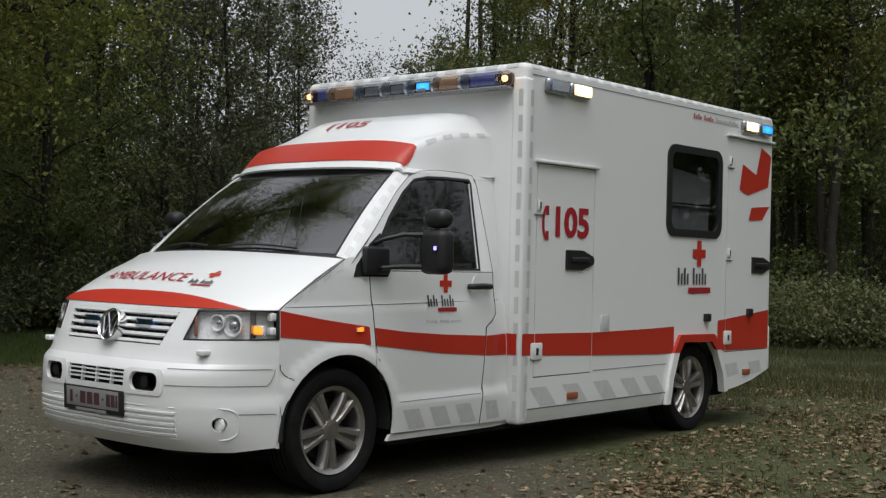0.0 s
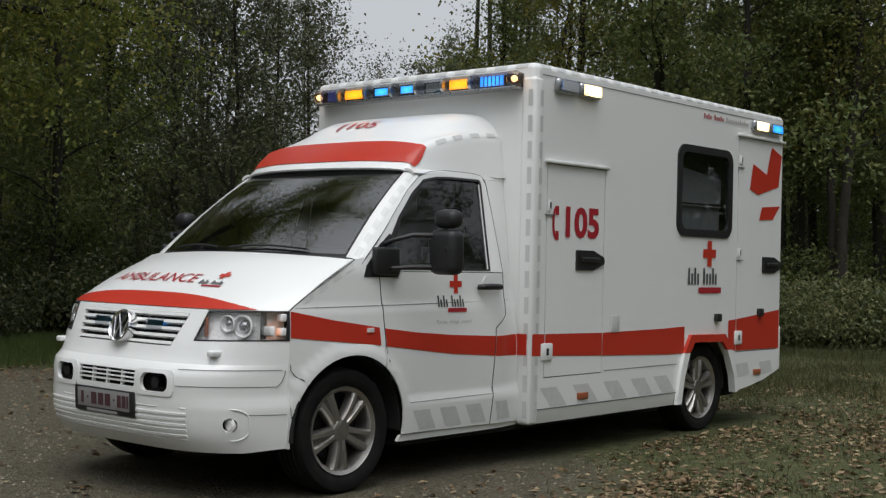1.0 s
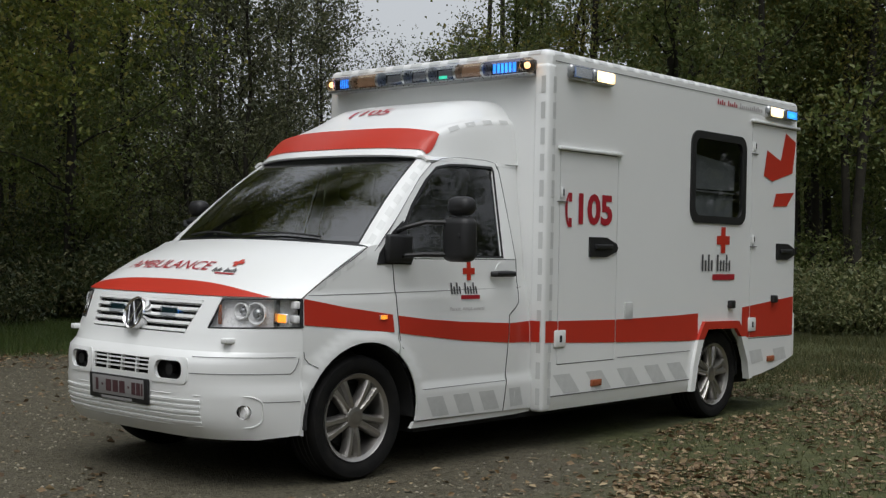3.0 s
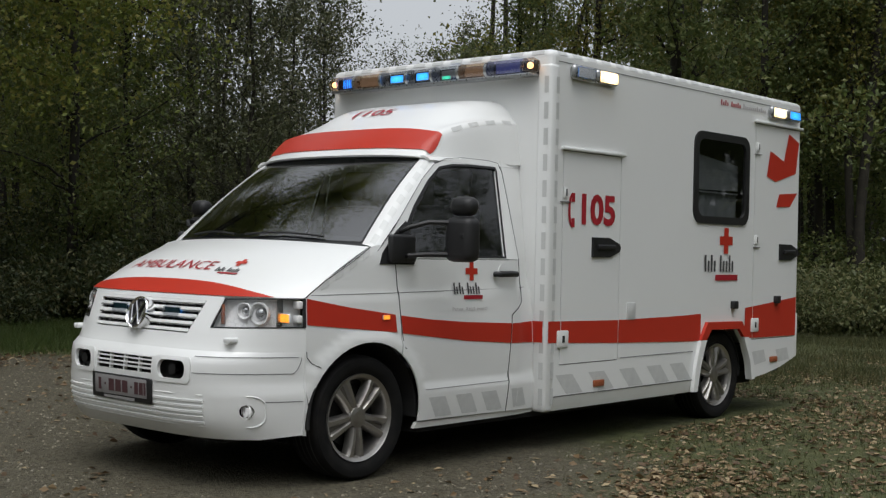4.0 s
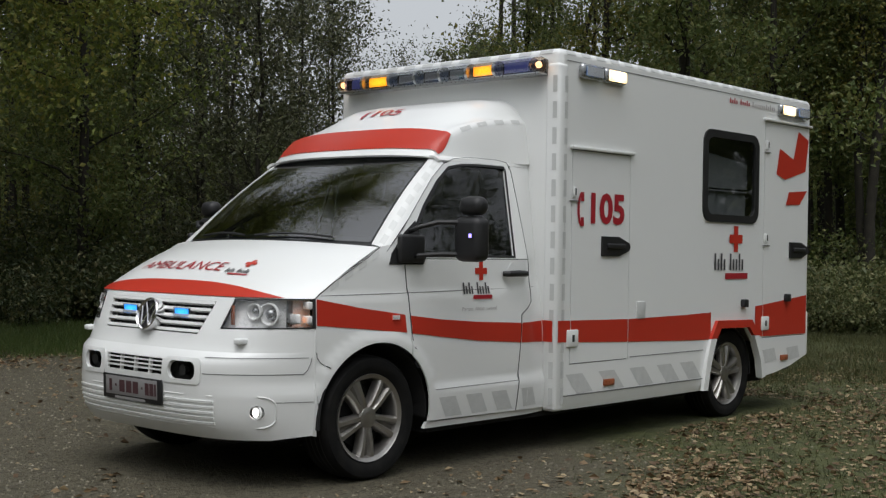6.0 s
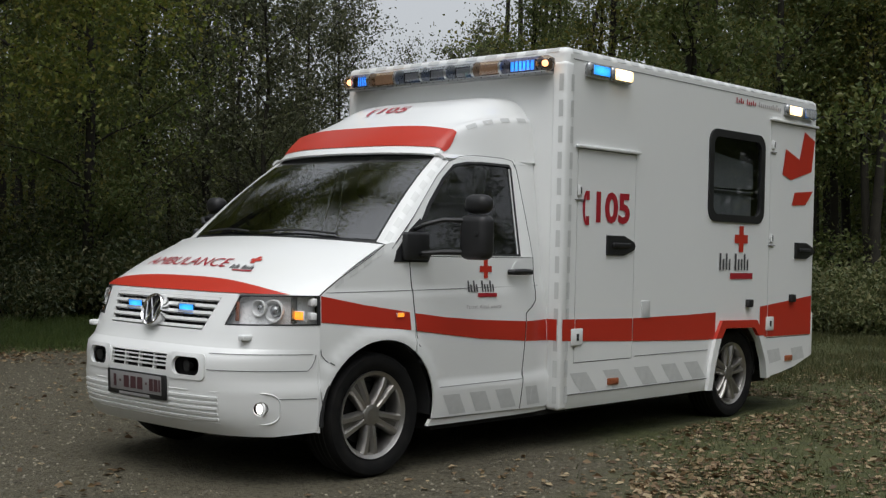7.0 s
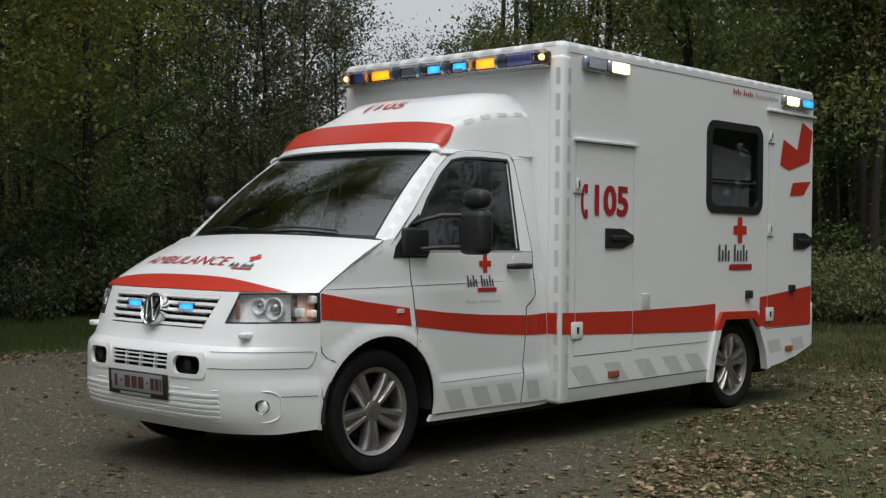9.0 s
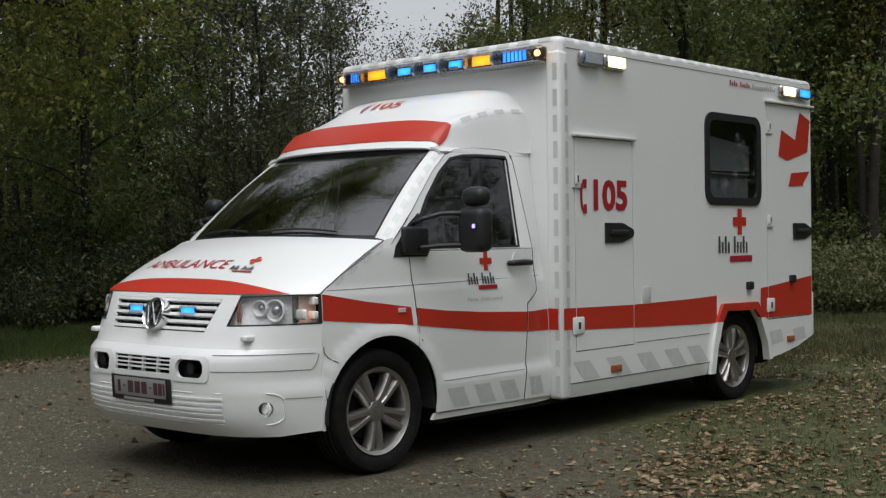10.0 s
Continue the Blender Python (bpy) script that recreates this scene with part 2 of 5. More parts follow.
def sheet(outline, fn, holes=(), step=(0.1, 0.1), thick=0.01, out=(0, -1, 0)):
    """A panel: the outline (with holes) in the plane (a, b), meshed on a grid, bent by fn(a, b) and given thickness inwards."""
    pts, edges, rings = [], [], []
    sx, sy = step
    for loop in (outline, *holes):
        ring = []
        loop = [(float(p), float(q)) for p, q in loop]
        for (x0, y0), (x1, y1) in zip(loop, loop[1:] + loop[:1]):
            n = max(1, int(math.hypot((x1 - x0) / sx, (y1 - y0) / sy) + 0.5))
            ring += [(x0 + (x1 - x0) * i / n, y0 + (y1 - y0) * i / n) for i in range(n)]
        k = len(pts)
        edges += [(k + i, k + (i + 1) % len(ring)) for i in range(len(ring))]
        pts += ring
        rings.append(ring)
    border = np.array(pts)
    lo, hi = border.min(0), border.max(0)
    nx, ny = int((hi[0] - lo[0]) / sx) + 1, int((hi[1] - lo[1]) / sy) + 1
    for i in range(1, nx):
        for j in range(1, ny):
            p = (lo[0] + (hi[0] - lo[0]) * i / nx, lo[1] + (hi[1] - lo[1]) * j / ny)
            gap = np.hypot((border[:, 0] - p[0]) / sx, (border[:, 1] - p[1]) / sy).min()
            if gap > 0.4 and inside(p, rings[0]) and not any(inside(p, r) for r in rings[1:]):
                pts.append(p)
    flat, _, tris, *_ = geometry.delaunay_2d_cdt([Vector(p) for p in pts], edges, [], 1, 1e-6)
    work = bmesh.new()
    vs = [work.verts.new(Vector(fn(p.x, p.y))) for p in flat]
    for t in tris:
        c = (sum(flat[i].x for i in t) / len(t), sum(flat[i].y for i in t) / len(t))
        if inside(c, rings[0]) and not any(inside(c, r) for r in rings[1:]):
            work.faces.new([vs[i] for i in t])
    bmesh.ops.delete(work, geom=[q for q in work.verts if not q.link_faces], context="VERTS")
    work.normal_update()
    bmesh.ops.recalc_face_normals(work, faces=work.faces)
    mean = sum((f.normal * f.calc_area() for f in work.faces), Vector())
    if mean.dot(Vector(out)) < 0:
        bmesh.ops.reverse_faces(work, faces=work.faces)
    if thick:
        work.normal_update()
        front = list(work.faces)
        rim = [(e.verts[0], e.verts[1], e.link_faces[0]) for e in work.edges if len(e.link_faces) == 1]
        back = {q: work.verts.new(q.co - q.normal * thick) for q in list(work.verts)}
        for p, q, f in rim:
            ring = list(f.verts)
            if ring[(ring.index(p) + 1) % len(ring)] is not q:
                p, q = q, p
            work.faces.new((q, p, back[p], back[q]))
        for f in front:
            work.faces.new([back[q] for q in reversed(f.verts)])
    return work


def words(text, height, width, fn, bold=0.0):
    """Lettering in the built-in font as a thin mesh, fitted into width x height from (0, 0) and laid by fn(a, b)."""
    cu = bpy.data.curves.new("words", "FONT")
    cu.body, cu.fill_mode, cu.resolution_u, cu.offset = text, "FRONT", 3, bold
    ob = new("words", cu)
    bpy.context.view_layer.update()
    me = bpy.data.meshes.new_from_object(ob.evaluated_get(bpy.context.evaluated_depsgraph_get()))
    bpy.data.objects.remove(ob)
    bm = bmesh.new()
    bm.from_mesh(me)
    xs, ys = [q.co.x for q in bm.verts], [q.co.y for q in bm.verts]
    x0, x1, y0, y1 = min(xs), max(xs), min(ys), max(ys)
    for i in range(1, 12):
        at = x0 + (x1 - x0) * i / 12
        bmesh.ops.bisect_plane(bm, geom=bm.verts[:] + bm.edges[:] + bm.faces[:], dist=1e-5, plane_co=(at, 0, 0), plane_no=(1, 0, 0))
    for q in bm.verts:
        q.co = Vector(fn((q.co.x - x0) / (x1 - x0) * width, (q.co.y - y0) / (y1 - y0) * height))
    return bm


def quads(rects, fn, bm=None):
    """Flat marks (a0, a1, b0, b1) laid by fn."""
    bm = bm or bmesh.new()
    for a0, a1, b0, b1 in rects:
        bm.faces.new([bm.verts.new(Vector(fn(a, b))) for a, b in ((a0, b0), (a1, b0), (a1, b1), (a0, b1))])
    return bm


def glyph_bars(width, height, pattern, gap=0.45):
    """Plain upright bars for lettering: T is a tall sign, x a low one, a blank parts two words."""
    w = width / len(pattern)
    return [(i * w, i * w + w * (1 - gap), 0, height * (1.0 if c == "T" else 0.66)) for i, c in enumerate(pattern) if c != " "]


def lettering(parent, fn, a, b, width, height, pattern, mats, label):
    """Plain bars for the words of a line, each word a part."""
    w, at = width / len(pattern), 0
    for word, mat in zip(pattern.split(" "), mats):
        part("lettering", quads([(a + at + a0, a + at + a1, b + b0, b + b1) for a0, a1, b0, b1 in glyph_bars(w * len(word), height, word)], fn), mat, parent, label)
        at += w * (len(word) + 1)


def lerp(z, zs, vs):
    return float(np.interp(z, zs, vs))


# ---- ambulance: body surfaces ----
BOX_X0, BOX_X1, BOX_Y, BOX_Z = 1.531, 5.006, 0.993, 2.516
WHEEL_X, WHEEL_R = (0.0, 3.813), 0.335
ARCH = (0.02, 0.335, 0.402)


def side_y(x, z):
    """Half width of the cab at x, z."""
    if z > 1.19:
        y = 0.93 - 0.27 * (z - 1.19)
    else:
        y = 0.93 + 0.02 * min(1, (1.19 - z) / 0.4) - (0.03 * ((0.75 - z) / 0.5) ** 2 if z < 0.75 else 0)
        crease = 1.0 + 0.015 * x
        y += 0.008 * min(1, max(0, (crease - z) / 0.012))
        if x > 0.45 and z < 0.48:
            y += 0.018 * min(1, (0.48 - z) / 0.028)
    if x < 0.3:
        y -= 0.05 * ((0.3 - x) / 0.7) ** 2
    if x > 1.30:
        y -= lerp(z, (0.3, 0.75, 1.17, 1.8), (0.04, 0.06, 0.11, 0.02)) * (x - 1.30) / 0.23
    d = math.hypot(x - ARCH[0], z - ARCH[1]) - ARCH[2]
    if z < 0.95 and d < 0.058 and x < 0.45:
        y += 0.016 * min(1, max(0, (0.062 - d) / 0.014))
    return y


def side(x, z, off=0.0):
    return (x, -side_y(x, z) - off, z)


def side_far(x, z, off=0.0):
    return (x, side_y(x, z) + off, z)


FZ = [0.22, 0.26, 0.31, 0.38, 0.50, 0.60, 0.655, 0.685, 0.705, 0.78, 0.86, 0.95, 0.98]
FX = [-0.76, -0.80, -0.845, -0.87, -0.882, -0.885, -0.878, -0.862, -0.812, -0.792, -0.758, -0.718, -0.705]


def nose(w, z, off=0.0):
    """The front of the cab: w runs from -1 (near flank) to 1 (far flank)."""
    fx = lerp(z, FZ, FX)
    g = 0.11 * w * w + 0.89 * abs(w) ** 5.5
    return (fx + (-0.40 - fx) * g - off * (1 - 0.6 * abs(w) ** 4), w * (side_y(-0.40, z) + off * abs(w) ** 4), z)


def hood(w, v, off=0.0):
    """The bonnet: v from the front edge (0) to the windscreen (1)."""
    fx, fy, fz = nose(w, 0.976)
    rx, ry, rz = 0.055 - 0.14 * (1 - w * w), w * 0.905, 1.252 + 0.028 * (1 - w * w)
    lift = 0.030 * math.sin(math.pi * v) * (1 - 0.7 * w * w) + 0.012 * math.sin(math.pi * v) * (1 - w ** 8)
    x, y, z = fx + (rx - fx) * v, fy + (ry - fy) * v, fz + (rz - fz) * v + lift
    return (x - 0.4 * off, y, z + off)


def screen(w, v, off=0.0):
    """The windscreen, from its foot (0) to its head (1)."""
    x = 0.077 + 0.613 * v - (0.17 - 0.07 * v) * (1 - w * w)
    z = 1.262 + 0.526 * v + 0.012 * (1 - w * w) + 0.03 * math.sin(math.pi * v)
    return (x - 0.6 * off, w * (0.818 - 0.134 * v), z + off)


def arch_arc(a0, a1, n=14, r=None):
    r = r or ARCH[2]
    return [(ARCH[0] + r * math.cos(radians(a0 + (a1 - a0) * i / n)), ARCH[1] + r * math.sin(radians(a0 + (a1 - a0) * i / n))) for i in range(n + 1)]


ambulance = tagged(new("ambulance"), "white box-bodied ambulance van with red stripes on gravel", "ambulance")


def cab_side(fn, out, far):
    """Wing, door, rear post and sill of one side of the cab."""
    k = dict(step=(0.05, 0.03), out=out)
    wing = arch_arc(55, 168) + [(-0.398, 0.50), (-0.398, 0.977), (-0.27, 1.065), (-0.118, 1.150), (-0.02, 1.206), (0.055, 1.249), (0.12, 1.262), (0.218, 1.20), (0.228, 1.10), (0.241, 0.95), (0.258, 0.80)]
    wing_part = part("wing", sheet(wing, fn, **k), WHITE, ambulance)
    corner = arch_arc(171, 190, 5) + [(-0.398, 0.268), (-0.398, 0.495)]
    part("bumper_end", sheet(corner, fn, **k), WHITE, ambulance)
    door_line = [(0.228, 1.185), (0.235, 1.10), (0.249, 0.95), (0.266, 0.80)] + arch_arc(53, -8, 9) + [(1.196, 0.272), (1.206, 0.45), (1.222, 0.66), (1.234, 0.855), (1.352, 0.93), (1.345, 1.185)]
    door = part("cab_door", sheet(door_line, fn, **k), WHITE, ambulance)
    frame_out = [(0.125, 1.237), (0.253, 1.346), (0.407, 1.493), (0.567, 1.645), (0.70, 1.742), (0.80, 1.774), (0.95, 1.790), (1.20, 1.790), (1.285, 1.778), (1.315, 1.73), (1.345, 1.19), (0.235, 1.19)]
    glass_line = [(0.30, 1.208), (0.37, 1.36), (0.47, 1.48), (0.62, 1.63), (0.735, 1.715), (0.85, 1.738), (1.00, 1.745), (1.24, 1.745), (1.252, 1.735), (1.185, 1.208)]
    part("window_frame", sheet(frame_out, fn, holes=[glass_line], **k), WHITE, door)
    seal = [(0.27, 1.197), (0.35, 1.365), (0.455, 1.495), (0.61, 1.645), (0.73, 1.729), (0.85, 1.752), (1.00, 1.759), (1.255, 1.759), (1.268, 1.735), (1.20, 1.197)]
    part("window_seal", sheet(seal, lambda a, b: fn(a, b, 0.003), holes=[glass_line], step=(0.2, 0.2), thick=0.016, out=out), BLACK, door)
    pane = part("window_pane", sheet(glass_line, lambda a, b: fn(a, b, -0.010), step=(0.2, 0.2), thick=0, out=out), GLASS, door)
    pane.visible_shadow = False
    part("quarter_trim", sheet([(0.105, 1.155), (0.13, 1.215), (0.26, 1.335), (0.36, 1.40), (0.40, 1.20), (0.37, 1.155)], lambda a, b: fn(a, b, 0.006), step=(0.2, 0.2), thick=0.02, out=out), BLACK, door)
    post = [(1.353, 1.185), (1.360, 0.926), (1.242, 0.850), (1.230, 0.66), (1.214, 0.45), (1.204, 0.272), (1.54, 0.262), (1.54, 1.80), (1.32, 1.80), (1.325, 1.73)]
    part("rear_post", sheet(post, fn, **k), WHITE, ambulance)
    part("sill", sheet([(0.40, 0.235), (1.54, 0.235), (1.54, 0.268), (0.42, 0.268)], lambda a, b: fn(a, b, -0.012), step=(0.2, 0.2), thick=0.02, out=out), WHITE_SKIRT, ambulance)
    strip = [(-0.399, z) for z in np.linspace(0.276, 0.972, 24)]
    part("corner_strip", tube([fn(a, b, -0.0075) for a, b in strip], 0.009, 8), WHITE, wing_part)
    if far:
        return
    # gaps are real joints; the crease tubes draw in shade along pressed folds
    for name, path in (("door_gap", [(0.222, 1.20), (0.232, 1.10), (0.245, 0.95), (0.262, 0.80), (0.285, 0.69)]), ("door_gap", [(1.349, 1.19), (1.356, 0.928), (1.238, 0.852), (1.226, 0.66), (1.210, 0.45), (1.200, 0.272)]), ("crease", [(-0.36, 0.990), (0.0, 0.996), (0.4, 1.002), (0.8, 1.009), (1.2, 1.014), (1.42, 1.018)]), ("crease", [(0.46, 0.452), (0.8, 0.454), (1.2, 0.456)]), ("bonnet_gap", [(-0.398, 0.977), (-0.27, 1.065), (-0.118, 1.150), (-0.02, 1.206), (0.055, 1.249)]), ("wing_gap", [(-0.394, 0.70), (-0.390, 0.670), (-0.364, 0.642), (-0.315, 0.616)]), ("frame_gap", [(0.10, 1.225), (0.253, 1.352), (0.407, 1.499), (0.567, 1.651), (0.70, 1.748), (0.80, 1.780), (0.95, 1.796), (1.20, 1.796), (1.292, 1.784), (1.322, 1.73), (1.349, 1.19)])):
        fine = [(p[0] + (q[0] - p[0]) * i / 4, p[1] + (q[1] - p[1]) * i / 4) for p, q in zip(path, path[1:]) for i in range(4)] + [path[-1]]
        part(name, tube([fn(a, b, 0.0005) for a, b in fine], 0.0018 if name in ("crease", "frame_gap") else 0.0022, 6), GREYLINE if name in ("crease", "frame_gap") else SEAM, ambulance)
    part("stripe", sheet([(-0.395, 0.838), (-0.10, 0.812), (0.205, 0.784), (0.224, 0.782), (0.212, 0.880), (-0.125, 0.926), (-0.395, 0.974)], lambda a, b: fn(a, b, 0.003), step=(0.05, 0.04), thick=0, out=out), RED, wing_part, "red stripe")
    part("stripe", sheet([(0.268, 0.776), (0.50, 0.748), (0.816, 0.712), (1.223, 0.684), (1.229, 0.803), (0.816, 0.822), (0.50, 0.846), (0.255, 0.874)], lambda a, b: fn(a, b, 0.003), step=(0.05, 0.04), thick=0, out=out), RED, door, "red stripe")
    part("stripe", sheet([(1.232, 0.683), (1.50, 0.674), (1.50, 0.805), (1.238, 0.803)], lambda a, b: fn(a, b, 0.003), step=(0.05, 0.04), thick=0, out=out), RED, ambulance, "red stripe")
    for x in (0.50, 0.73, 0.96):
        part("grey_mark", sheet([(x + 0.06, 0.29), (x + 0.20, 0.29), (x + 0.13, 0.405), (x - 0.01, 0.405)], lambda a, b: fn(a, b, 0.0018), step=(0.05, 0.03), thick=0, out=out), REFLECT, door, "grey reflective mark")
    part("grey_mark", sheet([(1.27, 0.29), (1.42, 0.29), (1.36, 0.405), (1.235, 0.405)], lambda a, b: fn(a, b, 0.0018), step=(0.05, 0.03), thick=0, out=out), REFLECT, ambulance, "grey reflective mark")
    for i in range(4):
        x, z = -0.30 + 0.095 * i, 1.012 + 0.0535 * i
        part("grey_mark", sheet([(x, z), (x + 0.055, z + 0.031), (x + 0.055, z + 0.062), (x, z + 0.031)], lambda a, b: fn(a, b, 0.0018), step=(0.03, 0.03), thick=0, out=out), REFLECT_PALE, wing_part, "grey reflective mark")
    cross(door, lambda a, b: fn(a, b, 0.004), 0.868, 1.118, 0.054)
    lettering(door, lambda a, b: fn(a, b, 0.004), 0.70, 0.985, 0.245, 0.066, "TxTx TxxTx", [DARK_TEXT] * 2, "dark grey lettering")
    part("red_bar", quads([(0.785, 0.955, 0.955, 0.978)], lambda a, b: fn(a, b, 0.005)), RED_TEXT, door, "red bar")
    part("slogan", words("Paraat. Altijd. overal", 0.028, 0.31, lambda a, b: fn(0.685 + a, 0.882 + b, 0.004)), FAINT_TEXT, door, "grey words Paraat. Altijd. overal")
    grip = tube([fn(1.075, 1.100, 0.004), fn(1.09, 1.101, 0.038), fn(1.17, 1.103, 0.046), fn(1.25, 1.101, 0.038), fn(1.262, 1.100, 0.004)], [0.016, 0.018, 0.019, 0.018, 0.016], 10)
    part("door_handle", grip, BLACK, door, "black door handle")
    bowl = lathe([(-0.004, 0.046), (0.004, 0.044)], 28, fn(1.165, 1.118), "y")
    part("handle_bowl", bowl, WHITE, door)
    lamp = box(0.100, 0.170, -side_y(0.13, 0.868) - 0.014, -side_y(0.13, 0.868) + 0.01, 0.853, 0.882, 0.01, 3)
    rep = part("side_repeater", lamp, CLEAR, ambulance, "clear side indicator")
    return rep


def cross(parent, fn, cx, cz, r):
    """Red cross of five squares."""
    w = r * 0.33
    pts = [(cx - w, cz - r), (cx + w, cz - r), (cx + w, cz - w), (cx + r, cz - w), (cx + r, cz + w), (cx + w, cz + w), (cx + w, cz + r), (cx - w, cz + r), (cx - w, cz + w), (cx - r, cz + w), (cx - r, cz - w), (cx - w, cz - w)]
    part("red_cross", sheet(pts, fn, step=(0.1, 0.1), thick=0), RED, parent, "red cross")


repeater = cab_side(side, (0, -1, 0), False)
cab_side(side_far, (0, 1, 0), True)

# pillars between windscreen and doors
for sgn in (-1, 1):
    def pillar(a, b, sgn=sgn):
        p = Vector(screen(1, b))
        qx, qz = 0.098 + 0.602 * b, 1.228 + 0.514 * b
        q = Vector((qx, side_y(qx, qz), qz))
        m = p.lerp(q, a) + Vector((-0.010, 0.012, 0.006)) * math.sin(math.pi * a)
        return (m.x, m.y * sgn, m.z)
    pil = part("windscreen_pillar", sheet([(0, 0), (1, 0), (1, 1), (0, 1)], pillar, step=(0.2, 0.08), thick=0.02, out=(-1, sgn, 0.5)), WHITE, ambulance)
    for i in range(7):
        b0 = 0.03 + i * 0.14
        part("grey_mark", sheet([(0.35, b0), (0.70, b0), (0.70, b0 + 0.085), (0.35, b0 + 0.085)], lambda a, b, f=pillar, s=sgn: tuple(Vector(f(a, b)) + Vector((-0.0012, 0.0016 * s, 0.0008))), thick=0, out=(-1, sgn, 0.5)), REFLECT_PALE, pil, "grey reflective mark")

# windscreen, its black edge and the wiper
wind = part("windscreen", sheet([(-0.985, 0.02), (0.985, 0.02), (0.985, 0.985), (-0.985, 0.985)], screen, step=(0.12, 0.08), thick=0, out=(-1, 0, 1)), SCREENGLASS, ambulance, "tinted windscreen reflecting trees and sky")
wind.visible_shadow = False
part("screen_edge", sheet([(-1, -0.005), (1, -0.005), (1, 1.0), (-1, 1.0)], lambda w, v: screen(w, v, -0.006), holes=[rounded(-0.962, 0.962, 0.070, 0.985, 0.03)], step=(0.12, 0.1), thick=0.004, out=(-1, 0, 1)), BLACK, wind)
for w0, w1 in ((-0.72, -0.02), (0.10, 0.70)):
    pts = [screen(w0 + (w1 - w0) * i / 8, 0.030 + 0.022 * math.sin(math.pi * i / 8), 0.014) for i in range(9)]
    part("wiper", tube(pts, 0.006, 6), BLACK, wind)

# bonnet with its red band and lettering
bonnet = part("bonnet", sheet([(-0.995, 0), (0.995, 0), (0.995, 0.985), (-0.995, 0.985)], hood, step=(0.05, 0.06), thick=0.012, out=(-0.4, 0, 1)), WHITE, ambulance)
band_top = [(w, 0.005 + 0.165 * (1 - min(1, abs(w) / 0.90) ** 3.2)) for w in np.linspace(0.90, -0.90, 25)]
part("stripe", sheet([(-0.90, 0.0)] + [(w, 0.0) for w in np.linspace(-0.8, 0.8, 9)] + [(0.90, 0.0)] + band_top[1:-1], lambda w, v: hood(w, v, 0.004), step=(0.05, 0.05), thick=0, out=(-0.4, 0, 1)), RED, bonnet, "red band across the bonnet edge")
part("ambulance_word", words("AMBULANCE", 0.125, 0.84, lambda a, b: hood(-(-0.57 + a), 0.305 + b, 0.005)), RED_TEXT, bonnet, "dark red word AMBULANCE")
cross(bonnet, lambda a, b: hood(-a, b * 1.3, 0.005), 0.445, 0.338, 0.042)
lettering(bonnet, lambda a, b: hood(-a, b, 0.005), 0.325, 0.295, 0.20, 0.058, "TxTx TxxTx", [DARK_TEXT] * 2, "dark grey lettering")
part("red_bar", quads([(0.37, 0.53, 0.268, 0.286)], lambda a, b: hood(-a, b, 0.005)), RED_TEXT, bonnet, "red bar")

# nose panel with grille opening, headlights, bumper
GR = [(-0.455, 0.782), (0.455, 0.782), (0.525, 0.952), (-0.525, 0.952)]
nose_line = [(-1, 0.70), (1, 0.70), (1, 0.822), (0.608, 0.814), (0.648, 0.972), (0.60, 0.974), (-0.60, 0.974), (-0.648, 0.972), (-0.608, 0.814), (-1, 0.822)]
panel = part("nose_panel", sheet(nose_line, nose, holes=[GR], step=(0.06, 0.04), thick=0.015, out=(-1, 0, 0)), WHITE, ambulance)
grille = part("grille", sheet([(a * 1.05, 0.867 + (b - 0.867) * 1.1) for a, b in GR], lambda w, z: nose(w, z, -0.05), step=(0.15, 0.1), thick=0.01, out=(-1, 0, 0)), SEAM, ambulance, "radiator grille with white slats")
for i in range(5):
    z = 0.790 + i * 0.0365
    half = 0.455 + 0.07 * (z - 0.782) / 0.17
    part("slat", sheet([(-half, z), (half, z), (half, z + 0.015), (-half, z + 0.015)], lambda w, zz: nose(w, zz, 0.004), step=(0.12, 0.1), thick=0.03, out=(-1, 0, 0)), WHITE, grille)
for i in range(13):
    w = -0.42 + i * 0.07
    part("grille_bar", sheet([(w, 0.79), (w + 0.012, 0.79), (w + 0.012, 0.95), (w, 0.95)], lambda a, z: nose(a, z, -0.026), thick=0.01, out=(-1, 0, 0)), BLACK, grille)
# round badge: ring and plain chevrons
badge = part("badge", lathe([(-0.028, 0.0785), (-0.034, 0.084), (-0.028, 0.089), (0.02, 0.089), (0.02, 0.074), (-0.018, 0.074)], 40, (-0.775, 0, 0.862), "x", closed=True), CHROME, ambulance, "round chrome badge")
badge.matrix_basis = Matrix.Translation((-0.775, 0, 0.862)) @ Matrix.Rotation(radians(18), 4, "Y") @ Matrix.Translation((0.775, 0, -0.862))
part("badge_face", lathe([(-0.012, 0.076), (0.01, 0.076)], 32, (-0.775, 0, 0.862), "x"), BLACK, badge)
for (y0, z0), (y1, z1) in (((-0.035, 0.06), (0.0, 0.0)), ((0.035, 0.06), (0.0, 0.0)), ((-0.06, 0.035), (-0.03, -0.062)), ((0.06, 0.035), (0.03, -0.062)), ((-0.03, -0.062), (0, 0.005)), ((0.03, -0.062), (0, 0.005))):
    part("badge_bar", tube([(-0.795, y0, 0.862 + z0), (-0.795, y1, 0.862 + z1)], 0.0072, 6), CHROME, badge)
